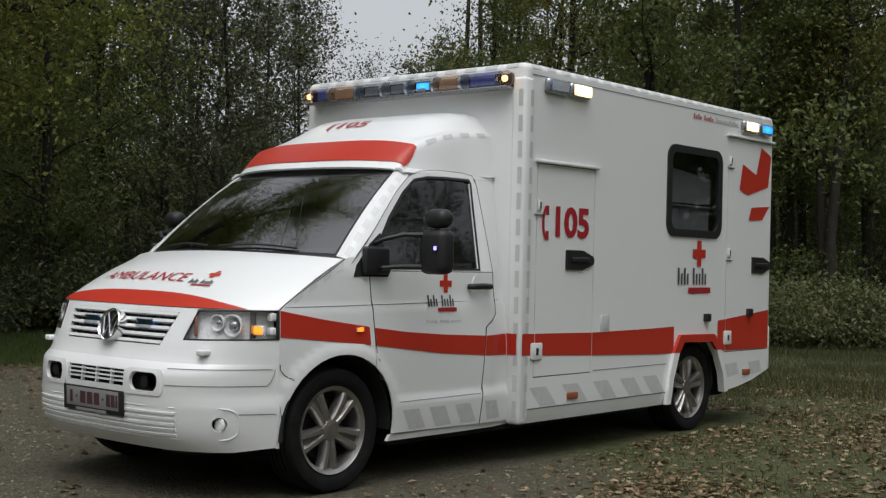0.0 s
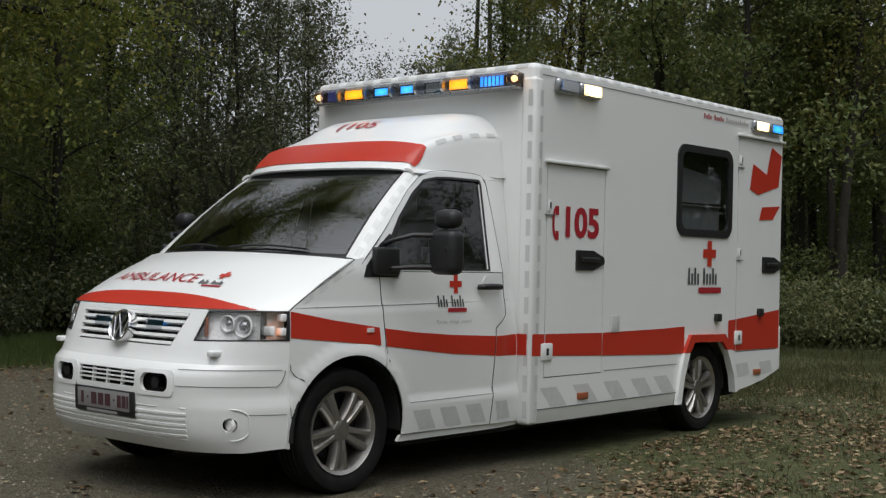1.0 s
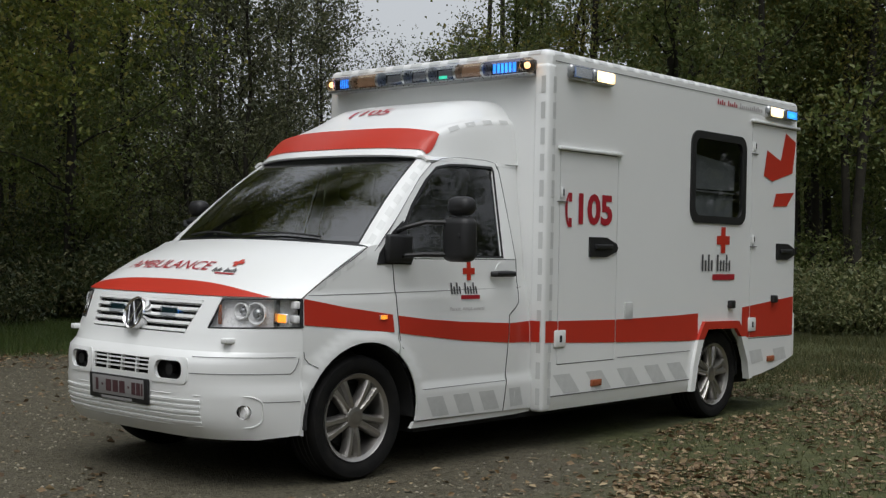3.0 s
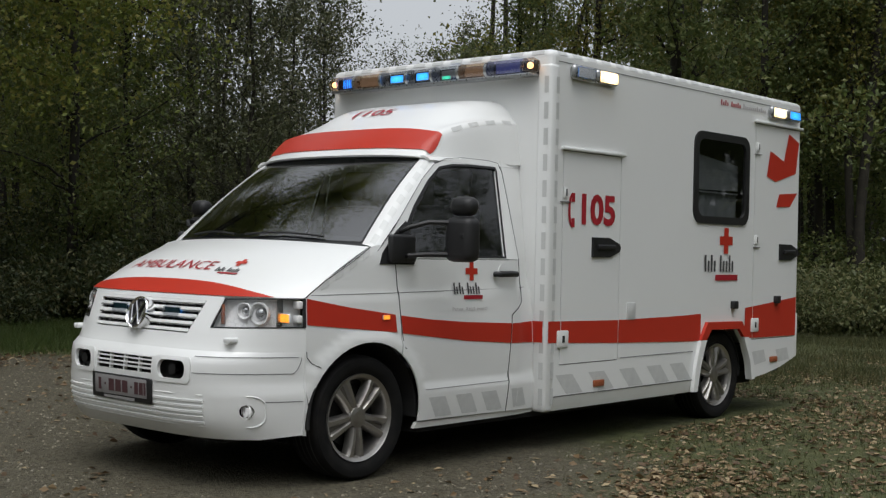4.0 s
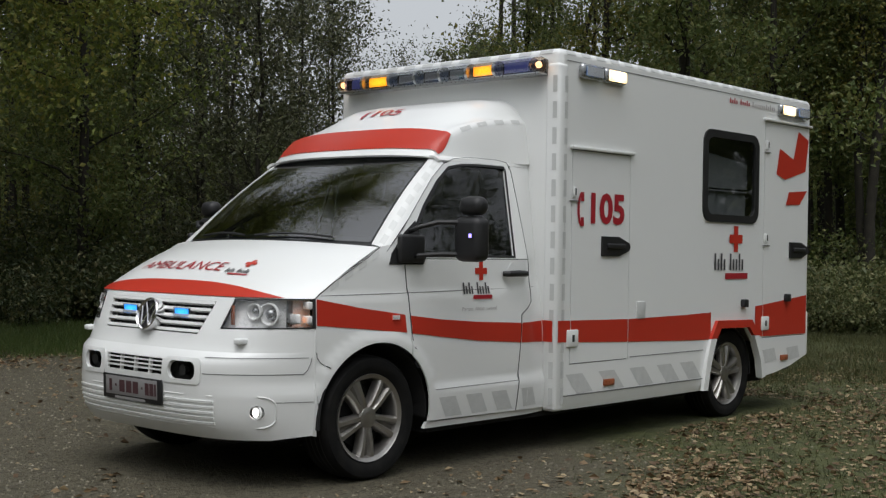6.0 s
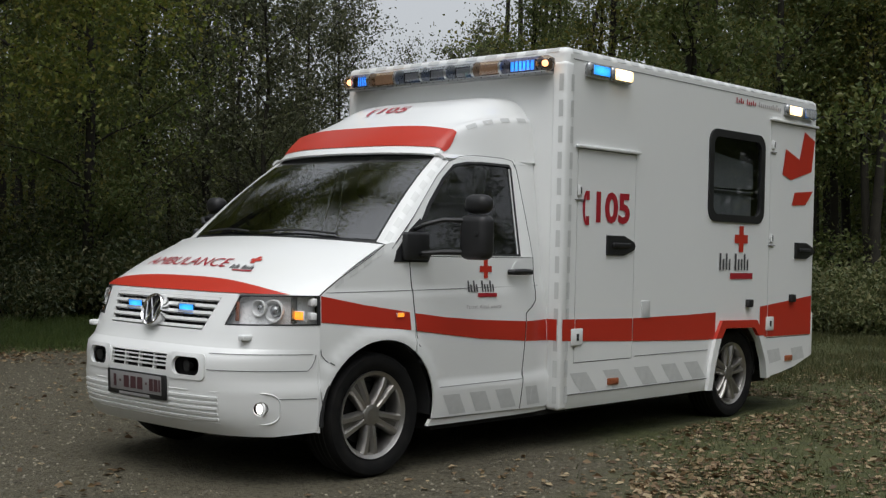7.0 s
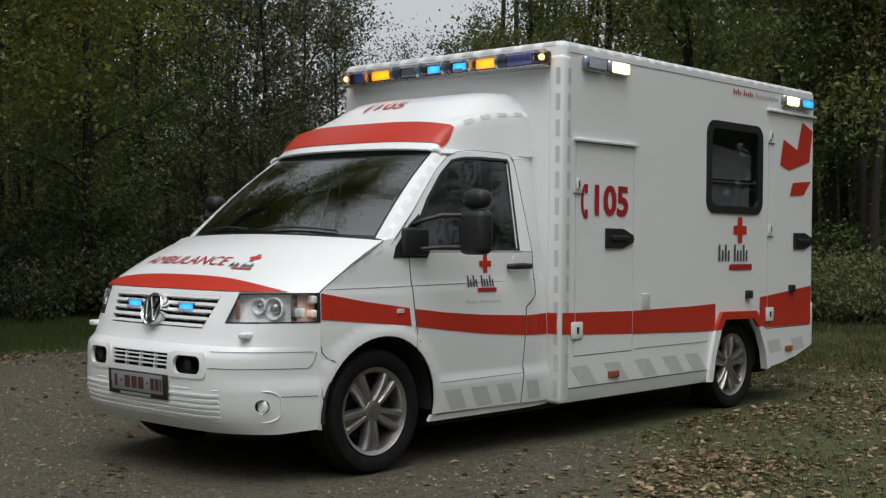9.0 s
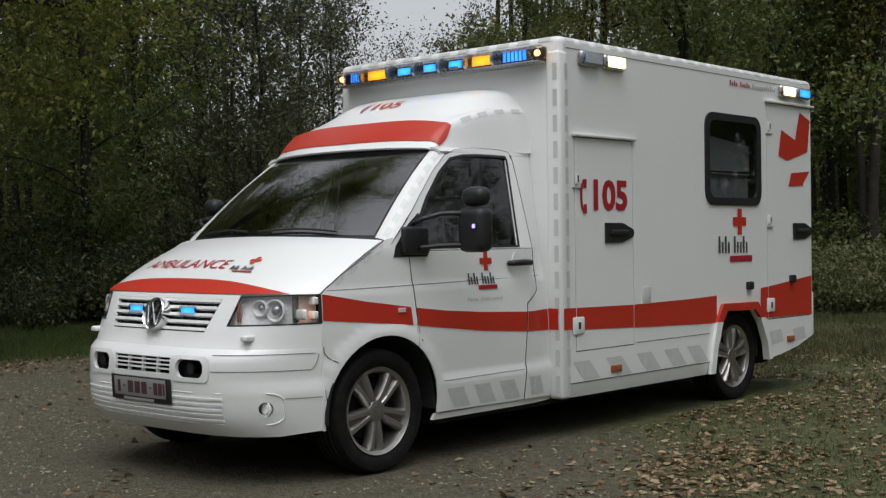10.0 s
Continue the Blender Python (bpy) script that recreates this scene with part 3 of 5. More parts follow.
# flashing lamps behind the grille
grille_rotors = []
for sgn in (-1, 1):
    c = nose(sgn * 0.26, 0.885)
    hold = part("grille_lamp", box(c[0] - 0.014, c[0] + 0.02, c[1] - 0.066, c[1] + 0.066, 0.853, 0.912, 0.008), SMOKE_LENS, ambulance, "small flashing blue lamp in the grille")
    rot = part("lamp_element", box(-0.006, 0.006, -0.060, 0.060, -0.024, 0.024), [REFLECTOR_TEAL, GLOW_BLUE], hold, "blue lamp element")
    grille_rotors.append((rot, (c[0] + 0.002, c[1], 0.8825)))

indicator = []
for sgn in (-1, 1):
    line = [(0.653, 0.968), (1.0, 0.976), (1.0, 0.824), (0.613, 0.818)]
    line = [(sgn * a, b) for a, b in line]
    head = part("headlight", sheet([(a * 0.995 if abs(a) > 0.9 else a - 0.07 * sgn, b) for a, b in line], lambda w, z: nose(w, z, -0.055), step=(0.06, 0.05), thick=0.01, out=(-1, sgn, 0)), SILVER, ambulance, "clear headlight unit")
    lens = part("lens", sheet(line, lambda w, z: nose(w, z, 0.002), step=(0.05, 0.05), thick=0, out=(-1, sgn, 0)), CLEAR, head, "clear headlight lens")
    lens.visible_shadow = False
    inner = [(sgn * a, b) for a, b in ((0.659, 0.963), (0.992, 0.971), (0.992, 0.829), (0.621, 0.823))]
    part("lens_edge", sheet(line, lambda w, z: nose(w, z, 0.004), holes=[inner], step=(0.06, 0.05), thick=0.012, out=(-1, sgn, 0)), BLACK, head)
    for w, z, r in ((0.768, 0.906, 0.044), (0.842, 0.894, 0.060)):
        c = Vector(nose(sgn * w, z, -0.02))
        way = Vector((-1, sgn * 0.25, 0)).normalized().to_track_quat("Z", "Y").to_matrix().to_4x4()
        bowl = lathe([(-0.06, r * 0.5), (-0.01, r * 0.98), (0.006, r), (0.006, r * 0.88), (-0.02, r * 0.7), (-0.03, r * 0.5)], 28, (0, 0, 0), "z")
        ob = part("reflector_bowl", bowl, SILVER, head)
        ob.matrix_basis = Matrix.Translation(c) @ way
        ball = bmesh.new()
        bmesh.ops.create_uvsphere(ball, u_segments=20, v_segments=10, radius=r * 0.55)
        eye_lens = part("projector_lens", ball, DULLCHROME, head)
        eye_lens.matrix_basis = Matrix.Translation(c) @ way @ pose(0, 0, -0.025)
    c = nose(sgn * 0.915, 0.90, -0.035)
    part("inner_fin", box(c[0] - 0.006, c[0] + 0.03, c[1] - 0.005, c[1] + 0.005, 0.83, 0.965, 0.003), DULLCHROME, head)
    for z in (0.872, 0.945):
        c = nose(sgn * 0.975, z, -0.022)
        part("reflector_block", box(c[0] - 0.012, c[0] + 0.02, c[1] - 0.035, c[1] + 0.012, z - 0.024, z + 0.016, 0.007, 3), SILVER, head)
    c = nose(sgn * 0.648, 0.885, -0.02)
    part("amber_reflector", box(c[0] - 0.004, c[0] + 0.01, c[1] - 0.010, c[1] + 0.010, 0.835, 0.935, 0.003), SIDE_ORANGE, head, "small amber reflector")
    c = nose(sgn * 0.938, 0.872, -0.03)
    rot = part("indicator_element", box(-0.008, 0.008, -0.052, 0.052, -0.026, 0.026, 0.010, 3), [SILVER, GLOW_TURN], head, "amber indicator element")
    indicator.append((rot, c, sgn))

wheel_hole = lambda y, z, w, h, r: rounded(y - w, y + w, z - h, z + h, r)
def w_of(y, z):
    return y / side_y(-0.40, z)
OVALS = [wheel_hole(w_of(s * 0.402, 0.60), 0.60, 0.108, 0.048, 0.044) for s in (-1, 1)]
LOW_GRILLE = [(-0.275, 0.565), (0.275, 0.565), (0.275, 0.650), (-0.275, 0.650)]
FOGS = [[(s * 0.846 + 0.026 * math.cos(2 * math.pi * i / 16), 0.398 + 0.037 * math.sin(2 * math.pi * i / 16)) for i in range(16)] for s in (-1, 1)]
bumper = part("bumper", sheet([(-1, 0.272), (-0.88, 0.252), (0.88, 0.252), (1, 0.272), (1, 0.70), (-1, 0.70)], nose, holes=[LOW_GRILLE] + OVALS + FOGS, step=(0.05, 0.035), thick=0.015, out=(-1, 0, 0)), WHITE, ambulance, "white front bumper")
part("bumper_recess", sheet([(-0.58, 0.53), (0.58, 0.53), (0.58, 0.67), (-0.58, 0.67)], lambda w, z: nose(w, z, -0.06), step=(0.1, 0.1), thick=0.01, out=(-1, 0, 0)), SEAM, bumper)
for i in range(3):
    z = 0.588 + 0.0225 * i
    part("slat", sheet([(-0.285, z - 0.004), (0.285, z - 0.004), (0.285, z + 0.004), (-0.285, z + 0.004)], lambda w, zz: nose(w, zz, -0.004), step=(0.1, 0.1), thick=0.02, out=(-1, 0, 0)), WHITE, bumper)
for w in (-0.145, 0, 0.145):
    part("slat", sheet([(w - 0.005, 0.567), (w + 0.005, 0.567), (w + 0.005, 0.65), (w - 0.005, 0.65)], lambda a, zz: nose(a, zz, -0.006), thick=0.02, out=(-1, 0, 0)), WHITE, bumper)
for s, hole in zip((-1, 1), OVALS):
    ring = rounded(w_of(s * 0.402, 0.6) - 0.145, w_of(s * 0.402, 0.6) + 0.145, 0.532, 0.667, 0.03)
    plate = part("horn_plate", sheet(ring, lambda w, z: nose(w, z, 0.006), holes=[hole], step=(0.08, 0.06), thick=0.012, out=(-1, 0, 0)), WHITE, bumper, "white cover plate round a dark horn opening")
    c = nose(w_of(s * 0.402, 0.6), 0.60, -0.03)
    part("horn", lathe([(-0.02, 0.034), (-0.02, 0.028), (0.02, 0.012), (0.02, 0.03)], 20, c, "x"), BLACK, bumper)
# ribs of the lower apron, a ledge line and washer nozzles
for z in (0.33, 0.358, 0.386, 0.414, 0.442):
    part("apron_rib", sheet([(-0.66, z), (0.66, z), (0.66, z + 0.012), (-0.66, z + 0.012)], lambda w, zz: nose(w, zz, 0.009), step=(0.08, 0.1), thick=0.012, out=(-1, 0, 0)), WHITE, bumper)
for z, wa, wb in ((0.672, -0.985, -0.60), (0.588, -0.975, -0.60), (0.446, -0.995, -0.90)):
    part("bumper_groove", sheet([(wa, z), (wb, z), (wb, z + 0.004), (wa, z + 0.004)], lambda w, zz: nose(w, zz, 0.0025), step=(0.04, 0.1), thick=0, out=(-1, 0, 0)), GREYLINE, bumper)
for s in (-1, 1):
    c = nose(s * 0.755, 0.752)
    part("washer_nozzle", box(c[0] - 0.045, c[0] + 0.03, c[1] - 0.022, c[1] + 0.022, 0.742, 0.772, 0.009, 3), WHITE, bumper)
# rounded lip round the ribbed apron and its fog lamp pockets, and the slanting end of the upper band
lip = rounded(-0.905, 0.905, 0.318, 0.478, 0.05, 6)
lip = [(p[0] + (q[0] - p[0]) * i / 8, p[1] + (q[1] - p[1]) * i / 8) for p, q in zip(lip, lip[1:] + lip[:1]) for i in range(8)]
part("apron_lip", tube([nose(w, z, 0.0) for w, z in lip + lip[:1]], 0.0045, 6), WHITE, bumper)
part("bumper_groove", tube([nose(-0.975, 0.590, 0.001), nose(-0.984, 0.612, 0.001), nose(-0.99, 0.645, 0.001), nose(-0.992, 0.672, 0.001)], 0.002, 5), GREYLINE, bumper)
fog_rotors = []
for s in (-1, 1):
    c = Vector(nose(s * 0.846, 0.398, -0.03))
    fog = part("fog_lamp", lathe([(-0.01, 0.040), (-0.014, 0.036), (0.02, 0.02), (0.035, 0.03), (0.04, 0.042)], 24, c, "x"), SILVER, bumper, "round fog lamp")
    rot = part("lamp_element", lathe([(-0.006, 0.026), (0.006, 0.026)], 20, (0, 0, 0), "x"), [SILVER, GLOW_WHITE], fog)
    fog_rotors.append((rot, c + Vector((-0.012, 0, 0))))
# number plate: dark surround, pale face, plain bars
px = -0.893
num = part("number_plate", box(px, px + 0.014, -0.268, 0.268, 0.405, 0.538, 0.006), BLACK, bumper, "dark-framed number plate")
num.matrix_basis = Matrix.Translation((px, 0, 0.47)) @ Matrix.Rotation(radians(-3), 4, "Y") @ Matrix.Translation((-px, 0, -0.47))
part("plate_face", box(px - 0.003, px, -0.235, 0.235, 0.430, 0.530, 0.002), PLATE, num)
marks = [(-0.20, -0.175), (-0.145, -0.13), (-0.105, -0.055), (-0.042, 0.008), (0.02, 0.07), (0.095, 0.11), (0.13, 0.165), (0.172, 0.207), (0.214, 0.23)]
for m0, m1 in marks:
    wide = m1 - m0 > 0.016
    part("plate_mark", quads([(m0, m1, 0.448 if wide else 0.476, 0.512 if wide else 0.488)], lambda a, b: (px - 0.0045, -a, b)), PLATE_INK, num)
part("plate_strip", quads([(-0.15, 0.13, 0.409, 0.424)], lambda a, b: (px - 0.003, -a, b)), PLATE, num)

# roof cap over the cab, rising to the box
CAPX = [0.655, 0.70, 0.76, 0.83, 0.92, 1.00, 1.10, 1.20, 1.36, 1.535]
CAP_EDGE = [1.785, 1.815, 1.885, 1.946, 1.982, 2.008, 2.034, 2.052, 2.072, 2.080]
CAP_MID = [1.80, 1.84, 1.905, 1.976, 2.025, 2.075, 2.135, 2.172, 2.205, 2.218]
CAP_TOP_Y = [0.695, 0.700, 0.702, 0.705, 0.708, 0.711, 0.714, 0.716, 0.718, 0.720]
DOME_Y = [0.695, 0.700, 0.690, 0.660, 0.630, 0.625, 0.640, 0.660, 0.680, 0.690]
CAPY = [0.700, 0.718, 0.735, 0.745, 0.752, 0.756, 0.760, 0.762, 0.764, 0.765]


def cap(a, b, off=0.0):
    """The roof cap: a from the windscreen (0) to the box (1), b across from -1 to 1."""
    x = 0.655 + 0.88 * a
    ze, zm, ht, hb = (lerp(x, CAPX, t) for t in (CAP_EDGE, CAP_MID, CAP_TOP_Y, CAPY))
    zb, q = min(1.785, ze - 0.006), abs(b)
    if q < 0.66:
        y, z = (ht - 0.05) * q / 0.66, ze
    elif q < 0.80:
        t = (q - 0.66) / 0.14
        dn = Vector((hb - ht, zb - ze))
        p0, p1, p2 = Vector((ht - 0.05, ze)), Vector((ht, ze)), Vector((ht, ze)) + dn * min(0.5, 0.05 / max(0.01, dn.length))
        y, z = (p0 * (1 - t) ** 2 + p1 * 2 * t * (1 - t) + p2 * t * t)
    else:
        dn = Vector((hb - ht, zb - ze))
        k = min(0.5, 0.05 / max(0.01, dn.length))
        k += (1 - k) * (q - 0.80) / 0.20
        y, z = ht + dn.x * k, ze + dn.y * k
    z += (zm - ze) * (1 - min(1, y / lerp(x, CAPX, DOME_Y)) ** lerp(x, (0.8, 1.4), (4, 9)) if q < 0.8 else 0)
    x -= 0.13 * (1 - min(1, y / hb) ** 2) * max(0, 1 - a * 2.2)
    return (x - off * max(0, 1 - 2 * a), math.copysign(y + (off if q > 0.66 else 0), b), z + off)


capx = lambda x: (x - 0.655) / 0.88
roof_cap = part("roof_cap", sheet([(0, -1), (1, -1), (1, 1), (0, 1)], cap, step=(0.035, 0.035), thick=0.012, out=(-0.3, 0, 1)), WHITE, ambulance, "white raised roof fairing")
part("stripe", sheet([(0.075, -0.90), (0.215, -0.76), (0.200, -0.66), (0.198, 0), (0.200, 0.66), (0.215, 0.76), (0.075, 0.90), (0.055, 0.6), (0.050, 0), (0.055, -0.6)], lambda a, b: cap(a, b, 0.004), step=(0.03, 0.05), thick=0, out=(-1, 0, 1)), RED, roof_cap, "red band above the windscreen")
part("number", words("(105", 0.13, 0.34, lambda a, b: cap(0.40 + b, -(-0.27 + a), 0.006), 0.02), RED_TEXT, roof_cap, "dark red number 105")
for x in (0.93, 1.075, 1.235, 1.395):
    part("grey_mark", sheet([(capx(x), -0.782), (capx(x + 0.085), -0.782), (capx(x + 0.085), -0.728), (capx(x), -0.728)], lambda a, b: cap(a, b, 0.002), thick=0, out=(0, -1, 1)), REFLECT, roof_cap, "grey reflective mark")
part("roof_header", sheet([(-1, 0), (1, 0), (1, 1), (-1, 1)], lambda w, v: tuple(Vector(screen(w, 0.995)).lerp(Vector((0.70 - 0.10 * (1 - w * w), w * 0.70, 1.80 + 0.02 * (1 - w * w))), v)), step=(0.1, 0.5), thick=0.02, out=(-1, 0, 1)), WHITE, ambulance)
for s in (-1, 1):
    part("roof_rail", sheet([(0.66, 0), (1.54, 0), (1.54, 1), (0.66, 1)], lambda x, v, s=s: (x, s * ((side_y(x, 1.775) + 0.004) * (1 - v) + (lerp(x, CAPX, CAPY) - 0.012) * v), 1.765 + 0.025 * v + 0.012 * math.sin(math.pi * v)), step=(0.1, 0.25), thick=0.015, out=(0, s, 1)), WHITE, ambulance)

# cab interior
part("cab_floor", box(-0.35, 1.50, -0.80, 0.80, 0.50, 0.56), CABIN, ambulance)
part("bulkhead", box(1.44, 1.50, -0.71, 0.71, 0.56, 1.77), CABIN, ambulance)
part("dashboard", box(-0.05, 0.42, -0.80, 0.80, 0.85, 1.215, 0.06, 3), CABIN, ambulance)
for y in (-0.42, 0.42):
    seat = part("seat", box(0.62, 1.14, y - 0.26, y + 0.26, 0.78, 0.94, 0.05, 3), CLOTH, ambulance, "dark cloth seat")
    back = box(-0.07, 0.07, -0.25, 0.25, 0, 0.66, 0.055, 3)
    ob = part("backrest", back, CLOTH, seat)
    ob.matrix_basis = pose(1.08, y, 0.88, 0, 14, 0)
    ob = part("headrest", box(-0.05, 0.05, -0.14, 0.14, 0, 0.20, 0.045, 3), CLOTH, seat)
    ob.matrix_basis = pose(1.25, y, 1.56, 0, 10, 0)
wheel_bm = lathe([(0.0 + 0.014 * math.sin(2 * math.pi * i / 8), 0.19 + 0.014 * math.cos(2 * math.pi * i / 8)) for i in range(8)], 32, (0, 0, 0), "z", closed=True)
steer = part("steering_wheel", box(-0.19, 0.19, -0.02, 0.02, -0.02, 0.01, bm=wheel_bm), BLACK, ambulance)
steer.matrix_basis = pose(0.52, -0.42, 1.19, 0, -62, 0)

# door mirrors on two arms
mirror_glow = []
for s in (-1, 1):
    foot = part("door_mirror", box(0.16, 0.36, s * 0.925, s * 0.965, 1.165, 1.32, 0.018, 3), BLACK, ambulance, "large black door mirror on two arms")
    for z0, z1 in ((1.36, 1.39), (1.205, 1.215)):
        part("mirror_arm", tube([(0.30, s * 0.90, z0 - 0.02), (0.27, s * 0.99, z0), (0.33, s * 1.08, z1), (0.44, s * 1.15, z1)], [0.014, 0.013, 0.013, 0.016], 8), BLACK, foot)
    part("mirror_head", box(0.41, 0.53, s * (1.11 if s < 0 else 1.03), s * (1.30 if s < 0 else 1.20), 1.175, 1.425, 0.045, 4), BLACK, foot)
    part("mirror_top", box(0.42, 0.53, s * (1.13 if s < 0 else 1.05), s * (1.29 if s < 0 else 1.19), 1.43, 1.535, 0.045, 4), BLACK, foot)
    if s < 0:
        rot = part("mirror_lamp", box(-0.012, 0.004, -0.012, 0.012, -0.012, 0.012, 0.003), [BLACK, GLOW_VIOLET], foot, "small violet flasher")
        mirror_glow.append((rot, (0.41, -1.252, 1.318)))

# underbody and wheel wells
part("chassis", box(-0.25, 4.90, -0.62, 0.62, 0.18, 0.50), UNDER, ambulance)
# two unseen plates, added to keep light off the ground below
part("light_block_tray", box(-0.64, 0.46, -0.56, 0.56, 0.215, 0.255, 0.01), UNDER, ambulance)
part("light_block_floor", box(0.48, 3.28, -0.88, 0.88, 0.20, 0.40), UNDER, ambulance)
for x, y0, top in ((0.02, 0.62, 0.742), (WHEEL_X[1] - 0.06, 0.62, 0.70)):
    for s in (-1, 1):
        part("wheel_well", sheet([(-5, 0), (185, 0), (185, 1), (-5, 1)], lambda a, b, x=x, s=s: (x + 0.41 * math.cos(radians(a)), s * (0.60 + 0.325 * b), 0.335 + (top - 0.335) * math.sin(radians(a))), step=(9, 1), thick=0.012, out=(0, 0, 1)), UNDER, ambulance)
        part("well_wall", box(x - 0.42, x + 0.42, s * 0.585, s * 0.60, 0.2, top), UNDER, ambulance)

# ---- wheels ----
def make_wheel():
    hub = new("wheel")
    hub.parent = ambulance
    R = WHEEL_R
    prof = [(-0.085, 0.232), (-0.105, 0.26), (-0.112, 0.29), (-0.108, R - 0.018), (-0.092, R - 0.004), (-0.05, R), (0.05, R), (0.092, R - 0.004), (0.108, R - 0.018), (0.112, 0.29), (0.105, 0.26), (0.085, 0.232)]
    tyre = part("tyre", lathe(prof, 64, (0, 0, 0), "y", closed=True), RUBBER, hub, "black worn tyre")
    for a in (-0.055, -0.018, 0.018, 0.055):
        part("tread_groove", lathe([(a - 0.004, R + 0.001), (a + 0.004, R + 0.001), (a + 0.004, R - 0.006), (a - 0.004, R - 0.006)], 64, (0, 0, 0), "y", closed=True), SEAM, tyre)
    rim = part("rim", lathe([(-0.092, 0.230), (-0.098, 0.236), (-0.090, 0.238), (0.09, 0.236), (0.09, 0.21), (-0.06, 0.205), (-0.085, 0.215)], 56, (0, 0, 0), "y", closed=True), ALLOY, hub, "grey alloy rim with five split spokes")
    part("brake_disc", lathe([(0.0, 0.16), (0.02, 0.16), (0.02, 0.02), (0.0, 0.02)], 32, (0, 0, 0), "y", closed=True), UNDER, rim)
    part("rim_back", lathe([(0.03, 0.21), (0.04, 0.21)], 32, (0, 0, 0), "y"), UNDER, rim)
    part("centre_cap", lathe([(-0.070, 0.062), (-0.082, 0.056), (-0.088, 0.03), (-0.088, 0.034)], 28, (0, 0, 0), "y"), ALLOY, rim)
    spoke = bmesh.new()
    for sg in (-1, 1):
        rows = []
        for r, mid, half, y1 in ((0.040, 0.016, 0.022, -0.076), (0.075, 0.019, 0.021, -0.084), (0.11, 0.024, 0.021, -0.088), (0.16, 0.031, 0.022, -0.089), (0.195, 0.037, 0.025, -0.088), (0.217, 0.043, 0.031, -0.084)):
            dip = 0.002 + 0.020 * min(1, max(0, r - 0.05) / 0.05)
            rows.append([spoke.verts.new((sg * c, y, r)) for c, y in ((0, -0.03), (0, y1 + dip), (max(0.001, mid - half * 0.95), y1 + dip), (mid - half * 0.45, y1), (mid + half * 0.45, y1), (mid + half, y1 + 0.018), (mid + half, -0.03))])
        for p, q in zip(rows, rows[1:]):
            for i in range(7):
                f = spoke.faces.new((p[i], p[(i + 1) % 7], q[(i + 1) % 7], q[i]))
                # groove floor takes the darker alloy, as painted shade
                f.material_index = 1 if i == 1 else 0
    bmesh.ops.recalc_face_normals(spoke, faces=spoke.faces)
    first = part("spoke", spoke, [ALLOY, ALLOY_GROOVE_SHADE], rim)
    for i in range(1, 5):
        ob = new("spoke", first.data)
        ob.parent = rim
        ob.matrix_basis = Matrix.Rotation(2 * math.pi * i / 5, 4, "Y")
    for i in range(5):
        b = part("wheel_bolt", lathe([(-0.082, 0.008), (-0.07, 0.009)], 8, (0.045 * math.sin(2 * math.pi * (i + 0.5) / 5), 0, 0.045 * math.cos(2 * math.pi * (i + 0.5) / 5)), "y"), REFLECTOR_DARK, rim)
    return hub


wheel = make_wheel()
wheel.matrix_basis = pose(WHEEL_X[0], -0.815, WHEEL_R - 0.006, 0, 182, -1)
copy_thing(wheel, pose(WHEEL_X[1], -0.815, WHEEL_R - 0.006, 0, 3, 0))
copy_thing(wheel, pose(WHEEL_X[0], 0.815, WHEEL_R - 0.006, 0, 70, 175))
copy_thing(wheel, pose(WHEEL_X[1], 0.815, WHEEL_R - 0.006, 0, 20, 180))

# ---- box body ----
def bside(x, z, off=0.0):
    inn = 0.0 if z > 0.33 or x > 3.9 else 0.5 * (0.33 - z) ** 1.3
    return (x, -BOX_Y - off + inn, z)


shell = bmesh.new()
box(BOX_X0, BOX_X1, -BOX_Y, BOX_Y, 0.72, BOX_Z, bm=shell)
bmesh.ops.bevel(shell, geom=[e for e in shell.edges], offset=0.045, segments=4, affect="EDGES", profile=0.5)
gone = [f for f in shell.faces if f.normal.y < -0.99 and f.calc_area() > 1]
bmesh.ops.delete(shell, geom=gone, context="FACES")
body = part("box_body", shell, WHITE, ambulance, "white box body with rounded roof edges")
DOOR1 = (1.683, 2.330, 0.530, 1.885)
DOOR2 = (4.215, 4.958, 0.592, 2.282)
WIN = rounded(3.285, 4.095, 1.485, 2.145, 0.09, 6)
rect = lambda x0, x1, z0, z1, g=0.0: [(x0 - g, z0 - g), (x1 + g, z0 - g), (x1 + g, z1 + g), (x0 - g, z1 + g)]
REAR_ARCH = [(3.36, 0.24), (3.40, 0.42), (3.47, 0.60), (3.545, 0.685), (3.97, 0.677), (4.07, 0.58), (4.155, 0.42), (4.185, 0.275)]
side_line = [(BOX_X0 + 0.045, 0.331), (3.382, 0.331)] + REAR_ARCH[1:-1] + [(4.185, 0.277), (4.45, 0.305), (4.70, 0.345), (BOX_X1 - 0.045, 0.415), (BOX_X1 - 0.045, BOX_Z - 0.045), (BOX_X0 + 0.045, BOX_Z - 0.045)]
panel = part("side_panel", sheet(side_line, bside, holes=[WIN, rect(*DOOR1, 0.007), rect(*DOOR2, 0.007)], step=(0.4, 0.03), thick=0.03), WHITE, body)
part("skirt", sheet([(BOX_X0 + 0.045, 0.236), (3.362, 0.236), (3.380, 0.327), (BOX_X0 + 0.045, 0.327)], bside, step=(0.4, 0.015), thick=0.02), WHITE_SKIRT, body)
